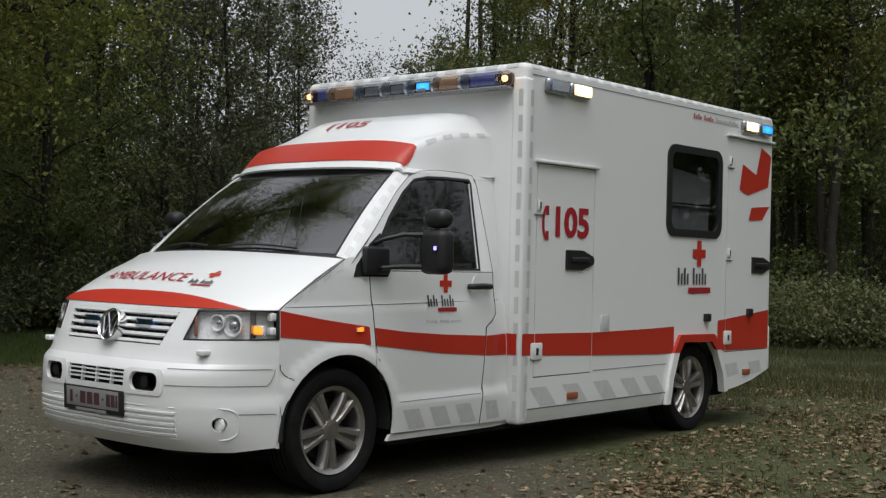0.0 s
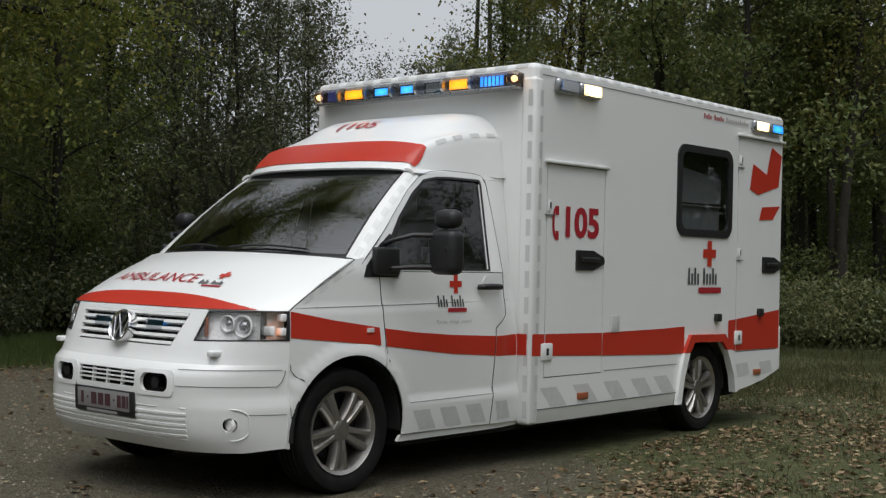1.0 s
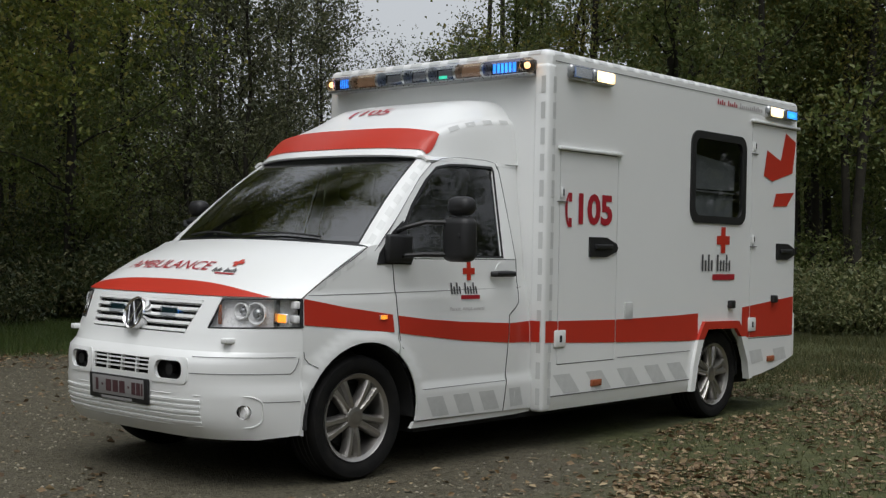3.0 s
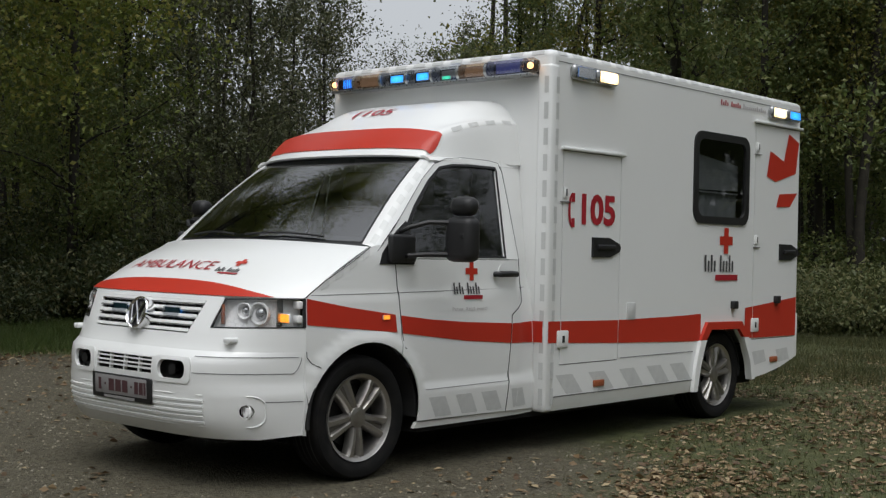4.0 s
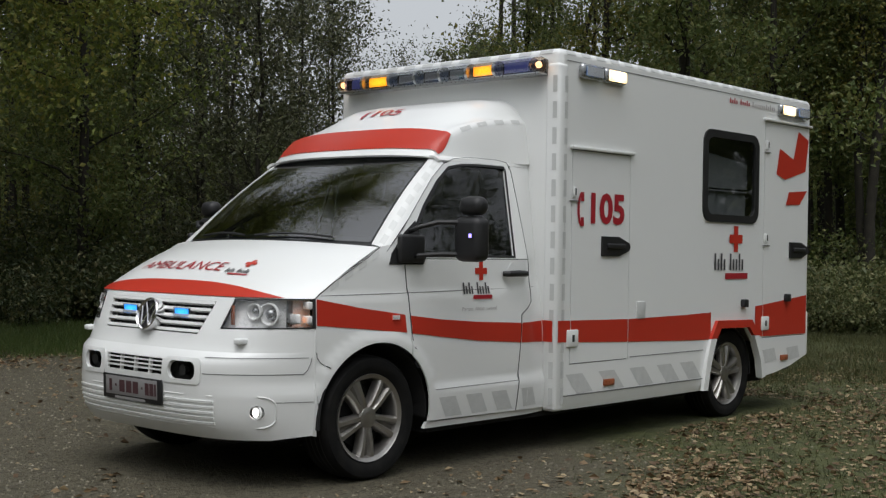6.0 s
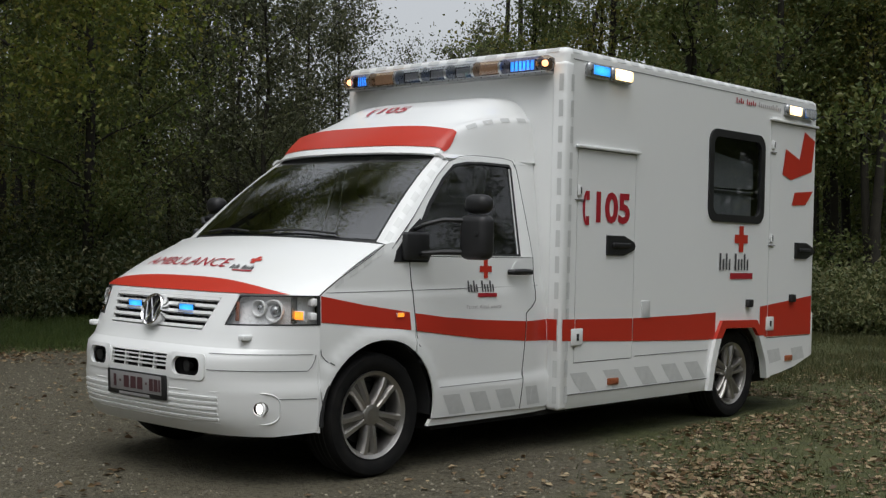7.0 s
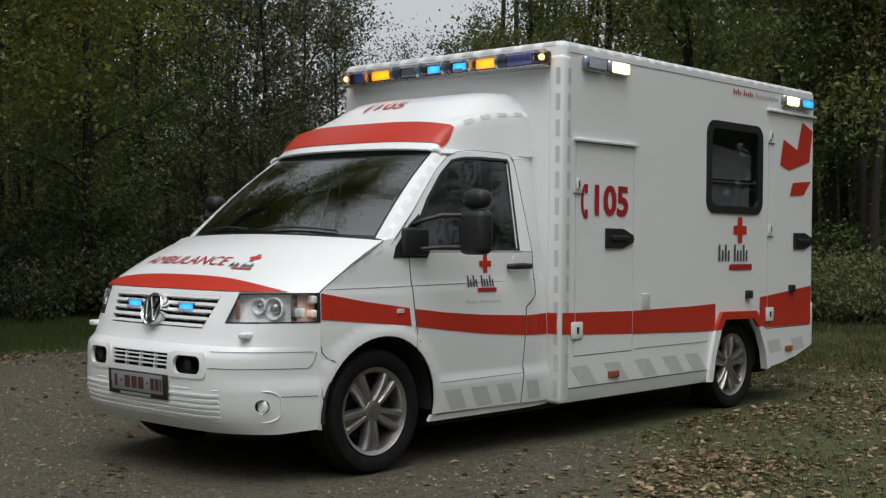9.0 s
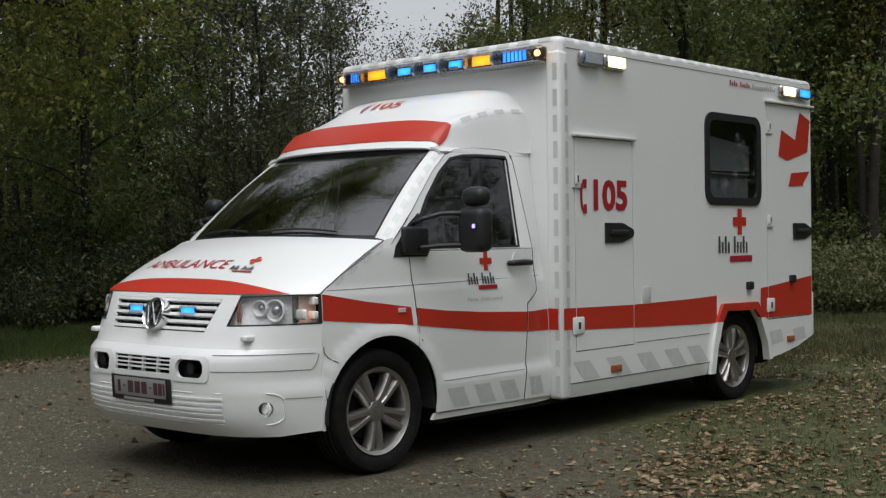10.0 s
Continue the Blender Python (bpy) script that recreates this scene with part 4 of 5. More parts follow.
for d, label in ((DOOR1, "white side door of the box"), (DOOR2, "white rear locker door")):
    door = part("side_door", sheet(rect(*d), lambda x, z: bside(x, z, 0.001), step=(0.4, 0.3), thick=0.02), WHITE, ambulance, label)
    part("door_gap", box(d[0] - 0.02, d[1] + 0.02, -BOX_Y + 0.012, -BOX_Y + 0.02, d[2] - 0.02, d[3] + 0.02), GREYLINE, door)
    part("rain_gutter", box(d[0] - 0.035, d[1] + 0.03, -BOX_Y - 0.028, -BOX_Y + 0.002, d[3] + 0.004, d[3] + 0.026, 0.008), WHITE, door)
    hx = d[1] - 0.325 if d is DOOR1 else 4.64
    plate_line = [(hx, 1.212), (hx + 0.19, 1.212), (hx + 0.315, 1.25), (hx + 0.325, 1.275), (hx + 0.315, 1.30), (hx + 0.19, 1.342), (hx, 1.342)]
    hp = part("handle_plate", sheet(plate_line, lambda x, z: bside(x, z, 0.014), step=(0.4, 0.4), thick=0.02), BLACK, door, "black recessed door handle")
    part("handle_grip", box(hx + 0.05, hx + 0.25, -BOX_Y - 0.030, -BOX_Y - 0.012, 1.262, 1.296, 0.008, 3), BLACK, hp)
    for z in (0.69, 1.62) if d is DOOR1 else (0.70, 1.37, 2.10):
        big = z < 1
        lx = d[0] + 0.015 if d is DOOR1 else d[0] + 0.03
        w, h = (0.06, 0.055) if big else (0.02, 0.036)
        lt = part("hinge_plate", box(lx - w, lx + w, -BOX_Y - 0.016, -BOX_Y + 0.002, z - h, z + h, 0.01), WHITE, door, "white hinge plate")
        part("hinge_slot", box(lx - 0.006 if not big else lx - 0.012, lx + 0.006 if not big else lx + 0.012, -BOX_Y - 0.018, -BOX_Y - 0.014, z - 0.022, z + 0.022), SEAM, lt)
        if not big:
            part("hinge_bar", box(lx - 0.045, lx + 0.05, -BOX_Y - 0.012, -BOX_Y, z - 0.062, z - 0.056), GREYLINE, lt)

# window with thick black frame, dark pane and blind
inner = rounded(3.335, 4.045, 1.53, 2.10, 0.07, 6)
win = part("side_window", sheet(rounded(3.275, 4.105, 1.475, 2.155, 0.10, 6), lambda x, z: bside(x, z, 0.012), holes=[inner], step=(0.4, 0.4), thick=0.03), BLACK, body, "dark window with black rubber frame")
part("pane", sheet(rounded(3.325, 4.055, 1.52, 2.11, 0.07, 6), lambda x, z: bside(x, z, 0.0), step=(0.4, 0.4), thick=0), GLASS, win).visible_shadow = False
part("blind", sheet([(3.30, 1.50), (4.07, 1.50), (4.07, 1.72), (3.30, 1.71)], lambda x, z: (x, -BOX_Y + 0.09 + 0.006 * math.sin(40 * x), z), step=(0.02, 0.1), thick=0.004), BLIND, win, "grey blind")
part("blind", sheet([(3.30, 1.73), (4.07, 1.74), (4.07, 1.935), (3.30, 2.01)], lambda x, z: (x, -BOX_Y + 0.075, z), step=(0.1, 0.1), thick=0.004), BLIND, win, "grey blind")
part("blind", box(3.30, 4.07, -BOX_Y + 0.07, -BOX_Y + 0.082, 1.712, 1.722), BLIND, win)
part("inner_wall", box(1.60, 4.95, 0.0, 0.02, 0.5, 2.45), CABIN, body)

# stripes and marks of the box side
def bstripe(x0, x1, parent, n=10):
    tx, tz = [1.5, 2.34, 3.1, 3.88, 4.4, 5.0], [0.806, 0.793, 0.800, 0.820, 0.862, 0.914]
    bx, bz = [1.5, 2.34, 3.22, 4.2, 5.0], [0.672, 0.640, 0.612, 0.600, 0.594]
    xs = np.linspace(x0, x1, n)
    pts = [(x, lerp(x, bx, bz)) for x in xs] + [(x, lerp(x, tx, tz)) for x in xs[::-1]]
    part("stripe", sheet(pts, lambda x, z: bside(x, z, 0.004), step=(0.4, 0.4), thick=0), RED, parent, "red stripe")


bstripe(BOX_X0 + 0.03, 1.677, body)
bstripe(1.685, 2.328, body)
bstripe(2.336, 3.42, body)
bstripe(4.09, 4.209, body)
bstripe(4.217, 4.955, body)
part("stripe", quads([(-0.978, -0.880, 0.673, 0.806)], lambda a, b: (BOX_X0 - 0.0155, a, b)), RED, body, "red stripe")
part("stripe", quads([(1.540, 1.604, 0.670, 0.806)], lambda a, b: (a, -BOX_Y - 0.0115, b)), RED, body, "red stripe")
for x in (1.66, 2.02, 2.38, 2.72, 3.02):
    part("grey_mark", sheet([(x + 0.10, 0.338), (x + 0.28, 0.338), (x + 0.16, 0.462), (x - 0.02, 0.462)], lambda a, b: bside(a, b, 0.0015), thick=0), REFLECT, body, "grey reflective mark")
for x in (4.22, 4.62):
    part("grey_mark", sheet([(x + 0.05, 0.385), (x + 0.24, 0.405), (x + 0.20, 0.50), (x, 0.49)], lambda a, b: bside(a, b, 0.0015), thick=0), REFLECT, body, "grey reflective mark")
part("skirt_line", quads([(1.60, 3.34, 0.324, 0.331)], lambda a, b: bside(a, b, 0.003)), GREYLINE, body)
part("skirt_line", quads([(2.36, 3.32, 0.534, 0.539)], lambda a, b: bside(a, b, 0.003)), GREYLINE, body)
for x, z in ((2.115, 0.384), (4.58, 0.415)):
    part("side_reflector", box(x - 0.06, x + 0.06, -BOX_Y - 0.012, -BOX_Y + 0.002, z - 0.022, z + 0.022, 0.005), SIDE_ORANGE, body, "orange side reflector")
part("vent_flap", box(2.435, 2.535, -BOX_Y - 0.010, -BOX_Y + 0.002, 0.792, 0.908, 0.004), REFLECT, body, "grey flap")
for x, z in ((3.90, 0.865), (4.60, 0.895)):
    catch = part("door_catch", box(x - 0.035, x + 0.035, -BOX_Y - 0.035, -BOX_Y + 0.002, z - 0.03, z + 0.03, 0.008), BLACK, body, "black door catch")
# raised rear arch moulding
trim_fn = lambda x, z: (x, -BOX_Y - 0.026, z)
cut = 0.615
upper = [(3.40, cut), (3.49, 0.745), (4.01, 0.737), (4.125, cut), (4.045, cut), (3.97, 0.680), (3.545, 0.688), (3.482, cut)]
part("arch_trim", sheet(upper, trim_fn, step=(0.1, 0.1), thick=0.03), RED, body, "red arch moulding")
part("arch_trim", sheet([(3.30, 0.24), (3.36, 0.24), (3.40, 0.42), (3.478, cut - 0.003), (3.398, cut - 0.003), (3.34, 0.45)], trim_fn, step=(0.1, 0.1), thick=0.03), WHITE, body)
part("arch_trim", sheet([(4.235, 0.285), (4.205, 0.42), (4.127, cut - 0.003), (4.048, cut - 0.003), (4.155, 0.42), (4.185, 0.277)], trim_fn, step=(0.1, 0.1), thick=0.03), WHITE, body)
# corner post with reflective dashes, roof edge dashes
post = part("corner_post", box(BOX_X0 - 0.012, BOX_X0 + 0.085, -BOX_Y - 0.008, -BOX_Y + 0.10, 0.236, 2.42, 0.022, 3), WHITE, body, "white corner post with grey reflective dashes")
mesh_side = quads([(1.575, 1.605, 0, 0.105)], lambda a, b: (a, -BOX_Y - 0.0105, b))
first = part("dash", mesh_side, REFLECT, post)
mesh_front = quads([(-0.985, -0.952, 0, 0.105)], lambda a, b: (BOX_X0 - 0.0145, a, b))
second = part("dash", mesh_front, REFLECT, post)
for i in range(13):
    for ob in (first, second):
        use = ob if i == 0 else new("dash", ob.data)
        use.parent = post
        use.location = (0, 0, 0.28 + i * 0.163)
dash = part("dash", quads([(0, 0.10, 0, 1)], lambda a, b: (a, -BOX_Y + 0.045 - 0.048 * math.cos(radians(14 + 34 * b)), BOX_Z - 0.045 + 0.048 * math.sin(radians(14 + 34 * b)))), REFLECT, body)
for i in range(21):
    use = dash if i == 0 else new("dash", dash.data)
    use.parent = body
    use.location = (1.60 + i * 0.162, 0, 0)
dash = part("dash", quads([(0, 0.10, 0, 1)], lambda a, b: (BOX_X0 + 0.045 - 0.048 * math.cos(radians(14 + 34 * b)), a, BOX_Z - 0.045 + 0.048 * math.sin(radians(14 + 34 * b)))), REFLECT, body)
for i in range(11):
    use = dash if i == 0 else new("dash", dash.data)
    use.parent = body
    use.location = (0, -0.93 + i * 0.17, 0)
part("roof_seam", quads([(1.60, 4.96, BOX_Z - 0.078, BOX_Z - 0.072)], lambda a, b: bside(a, b, 0.003)), GREYLINE, body)
# lettering of the box side
on_side = lambda x0, z0: (lambda a, b: (x0 + a, -BOX_Y - 0.006, z0 + b))
part("number", words("105", 0.205, 0.385, on_side(1.880, 1.420), 0.035), RED_TEXT, body, "dark red number 105")
arc = []
for r, a0, a1 in ((1.0, 112, 248), (0.66, 248, 112)):
    arc += [(1.792 + r * 0.060 * math.cos(radians(a0 + (a1 - a0) * i / 10)) * (1.0 if r == 1 else 0.9), 1.512 + (0.120 if r == 1 else 0.165) * r * math.sin(radians(a0 + (a1 - a0) * i / 10))) for i in range(11)]
part("handset_mark", sheet(arc, lambda x, z: bside(x, z, 0.006), thick=0), RED_TEXT, body, "dark red telephone handset mark")
for z in (1.563, 1.402):
    part("handset_mark", quads([(1.768, 1.803, z, z + 0.058)], lambda x, z: bside(x, z, 0.0065)), RED_TEXT, body)
cross(body, lambda x, z: bside(x, z, 0.006), 3.770, 1.353, 0.098)
lettering(body, lambda a, b: bside(a, b, 0.006), 3.455, 1.118, 0.45, 0.125, "TxTx TxxTx", [DARK_TEXT] * 2, "dark grey lettering")
part("red_bar", quads([(3.615, 3.955, 1.052, 1.096)], lambda a, b: bside(a, b, 0.006)), RED_TEXT, body, "red bar")
lettering(body, lambda a, b: bside(a, b, 0.006), 3.644, 2.372, 0.72, 0.040, "TxTx TxxTx TxxxxxxTxTxx", [RED_TEXT, RED_TEXT, FAINT_TEXT], "small dull lettering")
part("red_mark", sheet([(4.77, 2.243), (4.950, 2.183), (4.90, 1.925), (4.544, 1.841), (4.399, 1.879), (4.451, 2.084), (4.686, 2.013)], lambda x, z: bside(x, z, 0.006), thick=0), RED, body, "red angular mark")
part("red_mark", sheet([(4.614, 1.744), (4.935, 1.767), (4.815, 1.66), (4.815, 1.651), (4.568, 1.638)], lambda x, z: bside(x, z, 0.006), thick=0), RED, body, "red angular mark")

# side lamps: fixed white lamp and flashing blue lamp in black housings
side_rotors = []
for x0, white_first in ((1.72, False), (4.40, True)):
    for i in (0, 1):
        xa = x0 + i * 0.258
        house = part("side_lamp", box(xa, xa + 0.245, -BOX_Y - 0.045, -BOX_Y + 0.004, 2.342, 2.438, 0.026, 4), DULLCHROME, body, "rectangular lamp in a dull metal housing")
        if (i == 0) == white_first:
            part("lamp_face", box(xa + 0.025, xa + 0.225, -BOX_Y - 0.054, -BOX_Y - 0.03, 2.355, 2.426, 0.012, 3), GLOW_WARM, house, "lit warm white lamp")
        else:
            part("lamp_cover", box(xa + 0.025, xa + 0.225, -BOX_Y - 0.054, -BOX_Y - 0.043, 2.355, 2.426, 0.004), SMOKE_LENS, house).visible_shadow = False
            rot = part("lamp_element", box(-0.09, 0.09, -0.002, 0.002, -0.03, 0.03), [SILVER, GLOW_BLUE], house, "blue lamp element")
            side_rotors.append((rot, (xa + 0.125, -BOX_Y - 0.049, 2.39)))

# ---- light bar across the front of the box ----
BAR_X, BAR_Z, BAR_R = 1.468, 2.404, 0.052
bar = part("light_bar", box(BAR_X - 0.035, BOX_X0 + 0.002, -0.90, 0.90, BAR_Z - 0.062, BAR_Z - 0.045, 0.006), DULLCHROME, ambulance, "long light bar with amber and blue lenses")
part("bar_back", box(BAR_X + 0.035, BOX_X0 + 0.002, -0.90, 0.90, BAR_Z - 0.045, BAR_Z + 0.04), BLACK, bar)
CUTS = [0.905, 0.667, 0.404, 0.156, -0.072, -0.307, -0.542, -0.905]
LENSES = [BLUE_LENS, AMBER_LENS, SMOKE_LENS, SMOKE_LENS, SMOKE_LENS, AMBER_LENS, BLUE_LENS]
LIT = [GLOW_BLUE, GLOW_AMBER, GLOW_BLUE, GLOW_BLUE, GLOW_BLUE, GLOW_AMBER, GLOW_BLUE]
OFF = [REFLECTOR_BLUE, REFLECTOR_AMBER, REFLECTOR_DARK, REFLECTOR_DARK, REFLECTOR_DARK, REFLECTOR_AMBER, REFLECTOR_BLUE]
bar_rotors = []
for i in range(7):
    y1, y0 = CUTS[i] - 0.008, CUTS[i + 1] + 0.008
    ya, yb = (y0, y1 - 0.06) if i == 0 else (y0 + 0.06, y1) if i == 6 else (y0, y1)
    lens = part("lens", lathe([(ya - 0, BAR_R), (yb, BAR_R)], 24, (BAR_X, 0, BAR_Z), "y"), LENSES[i], bar)
    lens.visible_shadow = False
    half, mid = (yb - ya) / 2 * (0.80 if i in (1, 5) else 0.66 if i in (0, 6) else 0.52), (ya + yb) / 2
    high = 0.024 if 1 < i < 5 else 0.031
    rot = part("lamp_element", box(-0.004, 0.004, -half, half, -high, high), [OFF[i], LIT[i]], bar)
    if i in (0, 6):
        for k in range(5):
            y = -half + 2 * half * (k + 1) / 6
            part("led_divider", box(-0.0065, -0.0042, y - 0.004, y + 0.004, -0.030, 0.030), REFLECTOR_BLUE, rot)
    bar_rotors.append((rot, (BAR_X, mid, BAR_Z)))
    if i == 4:
        green_rotor = (part("green_lamp_element", box(-0.004, 0.004, -0.036, 0.036, -0.011, 0.011), [REFLECTOR_DARK, GLOW_GREEN], bar, "small green lamp"), (BAR_X - 0.018, mid, BAR_Z - 0.026))
for y in CUTS[1:-1]:
    part("bar_clamp", lathe([(y - 0.011, BAR_R + 0.004), (y + 0.011, BAR_R + 0.004)], 24, (BAR_X, 0, BAR_Z), "y"), DULLCHROME, bar)
for s in (-1, 1):
    cap_bm = lathe([(s * 0.845, BAR_R + 0.001), (s * 0.900, BAR_R), (s * 0.925, BAR_R * 0.75), (s * 0.935, BAR_R * 0.3)], 24, (BAR_X, 0, BAR_Z), "y")
    end = part("end_lens", cap_bm, AMBER_LENS, bar, "clear end lens")
    end.visible_shadow = False
    ball = bmesh.new()
    bmesh.ops.create_uvsphere(ball, u_segments=16, v_segments=10, radius=0.021)
    bulb = part("end_lamp", ball, GLOW_END, bar, "lit warm end lamp")
    bulb.location = (BAR_X - 0.015, s * 0.885, BAR_Z)
# tow hook at the rear
part("tow_bar", tube([(4.9, -0.55, 0.33), (5.15, -0.62, 0.33), (5.28, -0.70, 0.31)], 0.015, 6), UNDER, ambulance)
part("rear_step", box(4.7, 5.05, -0.80, 0.80, 0.28, 0.33, 0.01), UNDER, ambulance)
repeater_element = part("lamp_element", box(-0.026, 0.026, -0.003, 0.003, -0.011, 0.011), [SILVER, GLOW_TURN], repeater)
part("rear_corner", box(4.95, BOX_X1, -BOX_Y, -BOX_Y + 0.09, 0.412, 0.78, 0.018, 3), WHITE, body)
part("rear_panel", box(4.97, BOX_X1 - 0.006, -BOX_Y + 0.05, BOX_Y - 0.05, 0.42, 0.80), WHITE, body)


# ---- ground ----
AHEAD, RIGHT = Vector((0.741, 0.672, 0)), Vector((0.672, -0.741, 0))
BASE = Vector((EYE.x, EYE.y, 0))


def spot(depth, across):
    """A place on the ground, by its distance ahead of the standpoint and to its right."""
    return BASE + AHEAD * depth + RIGHT * across


def ground_material():
    m = bpy.data.materials.new("gravel_and_turf")
    m.use_nodes = True
    n, l = m.node_tree.nodes, m.node_tree.links
    p = n["Principled BSDF"]
    co = n.new("ShaderNodeTexCoord")

    def tex(kind, scale, detail=6):
        t = n.new(kind)
        t.inputs["Scale"].default_value = scale
        if "Detail" in t.inputs:
            t.inputs["Detail"].default_value = detail
        l.new(co.outputs["Object"], t.inputs["Vector"])
        return t

    def ramp(src, stops):
        r = n.new("ShaderNodeValToRGB")
        r.color_ramp.elements[0].position, r.color_ramp.elements[0].color = stops[0][0], (*stops[0][1], 1)
        r.color_ramp.elements[1].position, r.color_ramp.elements[1].color = stops[-1][0], (*stops[-1][1], 1)
        for pos, c in stops[1:-1]:
            r.color_ramp.elements.new(pos).color = (*c, 1)
        l.new(src, r.inputs[0])
        return r

    big, mid, fine = tex("ShaderNodeTexNoise", 0.55), tex("ShaderNodeTexNoise", 9), tex("ShaderNodeTexNoise", 90)
    stones = tex("ShaderNodeTexVoronoi", 48)
    gravel = ramp(mid.outputs[0], [(0.25, (0.021, 0.0175, 0.009)), (0.5, (0.040, 0.034, 0.017)), (0.8, (0.060, 0.051, 0.028))])
    moss = ramp(mid.outputs[0], [(0.25, (0.036, 0.042, 0.011)), (0.55, (0.070, 0.080, 0.022)), (0.85, (0.13, 0.11, 0.05))])
    pebble = ramp(stones.outputs["Color"], [(0.0, (0.024, 0.021, 0.013)), (0.6, (0.047, 0.040, 0.023)), (1.0, (0.18, 0.16, 0.108))])
    mixa = n.new("ShaderNodeMix")
    mixa.data_type = "RGBA"
    mixa.inputs["Factor"].default_value = 0.45
    l.new(gravel.outputs[0], mixa.inputs["A"])
    l.new(pebble.outputs[0], mixa.inputs["B"])
    # turf lies to the rear of the vehicle and beyond the gravel
    grass = n.new("ShaderNodeAttribute")
    grass.attribute_name = "turf"
    wob = n.new("ShaderNodeMath")
    wob.operation = "MULTIPLY_ADD"
    l.new(big.outputs[0], wob.inputs[0])
    wob.inputs[1].default_value = 1.6
    l.new(grass.outputs["Fac"], wob.inputs[2])
    lim = n.new("ShaderNodeMapRange")
    lim.inputs[1].default_value, lim.inputs[2].default_value = 1.05, 1.55
    l.new(wob.outputs[0], lim.inputs[0])
    mixb = n.new("ShaderNodeMix")
    mixb.data_type = "RGBA"
    l.new(lim.outputs[0], mixb.inputs["Factor"])
    l.new(mixa.outputs["Result"], mixb.inputs["A"])
    l.new(moss.outputs[0], mixb.inputs["B"])
    l.new(mixb.outputs["Result"], p.inputs["Base Color"])
    p.inputs["Roughness"].default_value = 0.92
    add = n.new("ShaderNodeMath")
    l.new(fine.outputs[0], add.inputs[0])
    l.new(stones.outputs["Distance"], add.inputs[1])
    b = n.new("ShaderNodeBump")
    b.inputs["Strength"].default_value, b.inputs["Distance"].default_value = 0.8, 0.02
    l.new(add.outputs[0], b.inputs["Height"])
    l.new(b.outputs[0], p.inputs["Normal"])
    return m


def turf_at(p):
    """How much turf grows at a place: none on the gravel drive, full behind it and at the tree line."""
    d = (Vector((p[0], p[1], 0)) - BASE)
    depth, across = d.dot(AHEAD), d.dot(RIGHT)
    far = (depth - (13.4 + 0.10 * across + 0.8 * noise.noise((p[0] * 0.9, p[1] * 0.9, 5)))) / 1.0
    right = (across - 0.1 - 0.17 * (depth - 6)) / 1.6
    return max(0.0, min(1.0, max(far, right if depth > 3 else 0.0)))


def ground_z(x, y):
    return 0.012 * noise.noise((x * 0.7, y * 0.7, 0)) - 0.006


def make_ground():
    xs = np.concatenate([[-900, -300, -120, -60, -30], np.arange(-16, 34, 0.45), [40, 60, 120, 300, 900]])
    vs, fs, turf = [], [], []
    for x in xs:
        for y in xs:
            near = -16 < x < 34 and -16 < y < 34
            vs.append((x, y, ground_z(x, y) if near else -0.01))
            turf.append(turf_at((x, y)))
    k = len(xs)
    for i in range(k - 1):
        for j in range(k - 1):
            fs.append((i * k + j, (i + 1) * k + j, (i + 1) * k + j + 1, i * k + j + 1))
    me = bpy.data.meshes.new("ground")
    me.from_pydata(vs, [], fs)
    me.attributes.new("turf", "FLOAT", "POINT").data.foreach_set("value", turf)
    me.materials.append(ground_material())
    me.shade_smooth()
    tagged(new("ground", me), "brown gravel drive passing into mossy turf", "ground", kind="structure")


make_ground()
rng = np.random.default_rng(7)

FALLEN = leaf_material("fallen_leaves", (0.065, 0.036, 0.016), (0.16, 0.10, 0.045), (0.36, 0.28, 0.16), 0.1)
GRASS = leaf_material("grass_blades", (0.024, 0.036, 0.007), (0.048, 0.060, 0.013), (0.095, 0.088, 0.03), 0.3)
CROWN_A = leaf_material("green_leaves", (0.064, 0.092, 0.025), (0.12, 0.153, 0.042), (0.19, 0.195, 0.062), 0.48)
CROWN_B = leaf_material("yellowing_leaves", (0.088, 0.100, 0.020), (0.155, 0.163, 0.032), (0.25, 0.21, 0.05), 0.48)
CROWN_OAK = leaf_material("oak_leaves", (0.095, 0.125, 0.020), (0.17, 0.20, 0.034), (0.25, 0.225, 0.05), 0.5)
CROWN_C = leaf_material("grey_green_leaves", (0.050, 0.060, 0.028), (0.085, 0.095, 0.042), (0.15, 0.15, 0.075), 0.35)
BRAMBLE = leaf_material("bramble_leaves", (0.028, 0.042, 0.014), (0.058, 0.078, 0.025), (0.13, 0.12, 0.046), 0.3)
BRAMBLE_PALE = leaf_material("pale_bramble_leaves", (0.062, 0.080, 0.026), (0.13, 0.15, 0.056), (0.23, 0.22, 0.10), 0.4)
BARK = material("bark", (0.020, 0.017, 0.012), 0.95, vary=0.4, scale=4, bump=0.6, fine=40)
BARK_PALE = material("pale_bark", (0.030, 0.026, 0.019), 0.95, vary=0.4, scale=4, bump=0.5, fine=40)


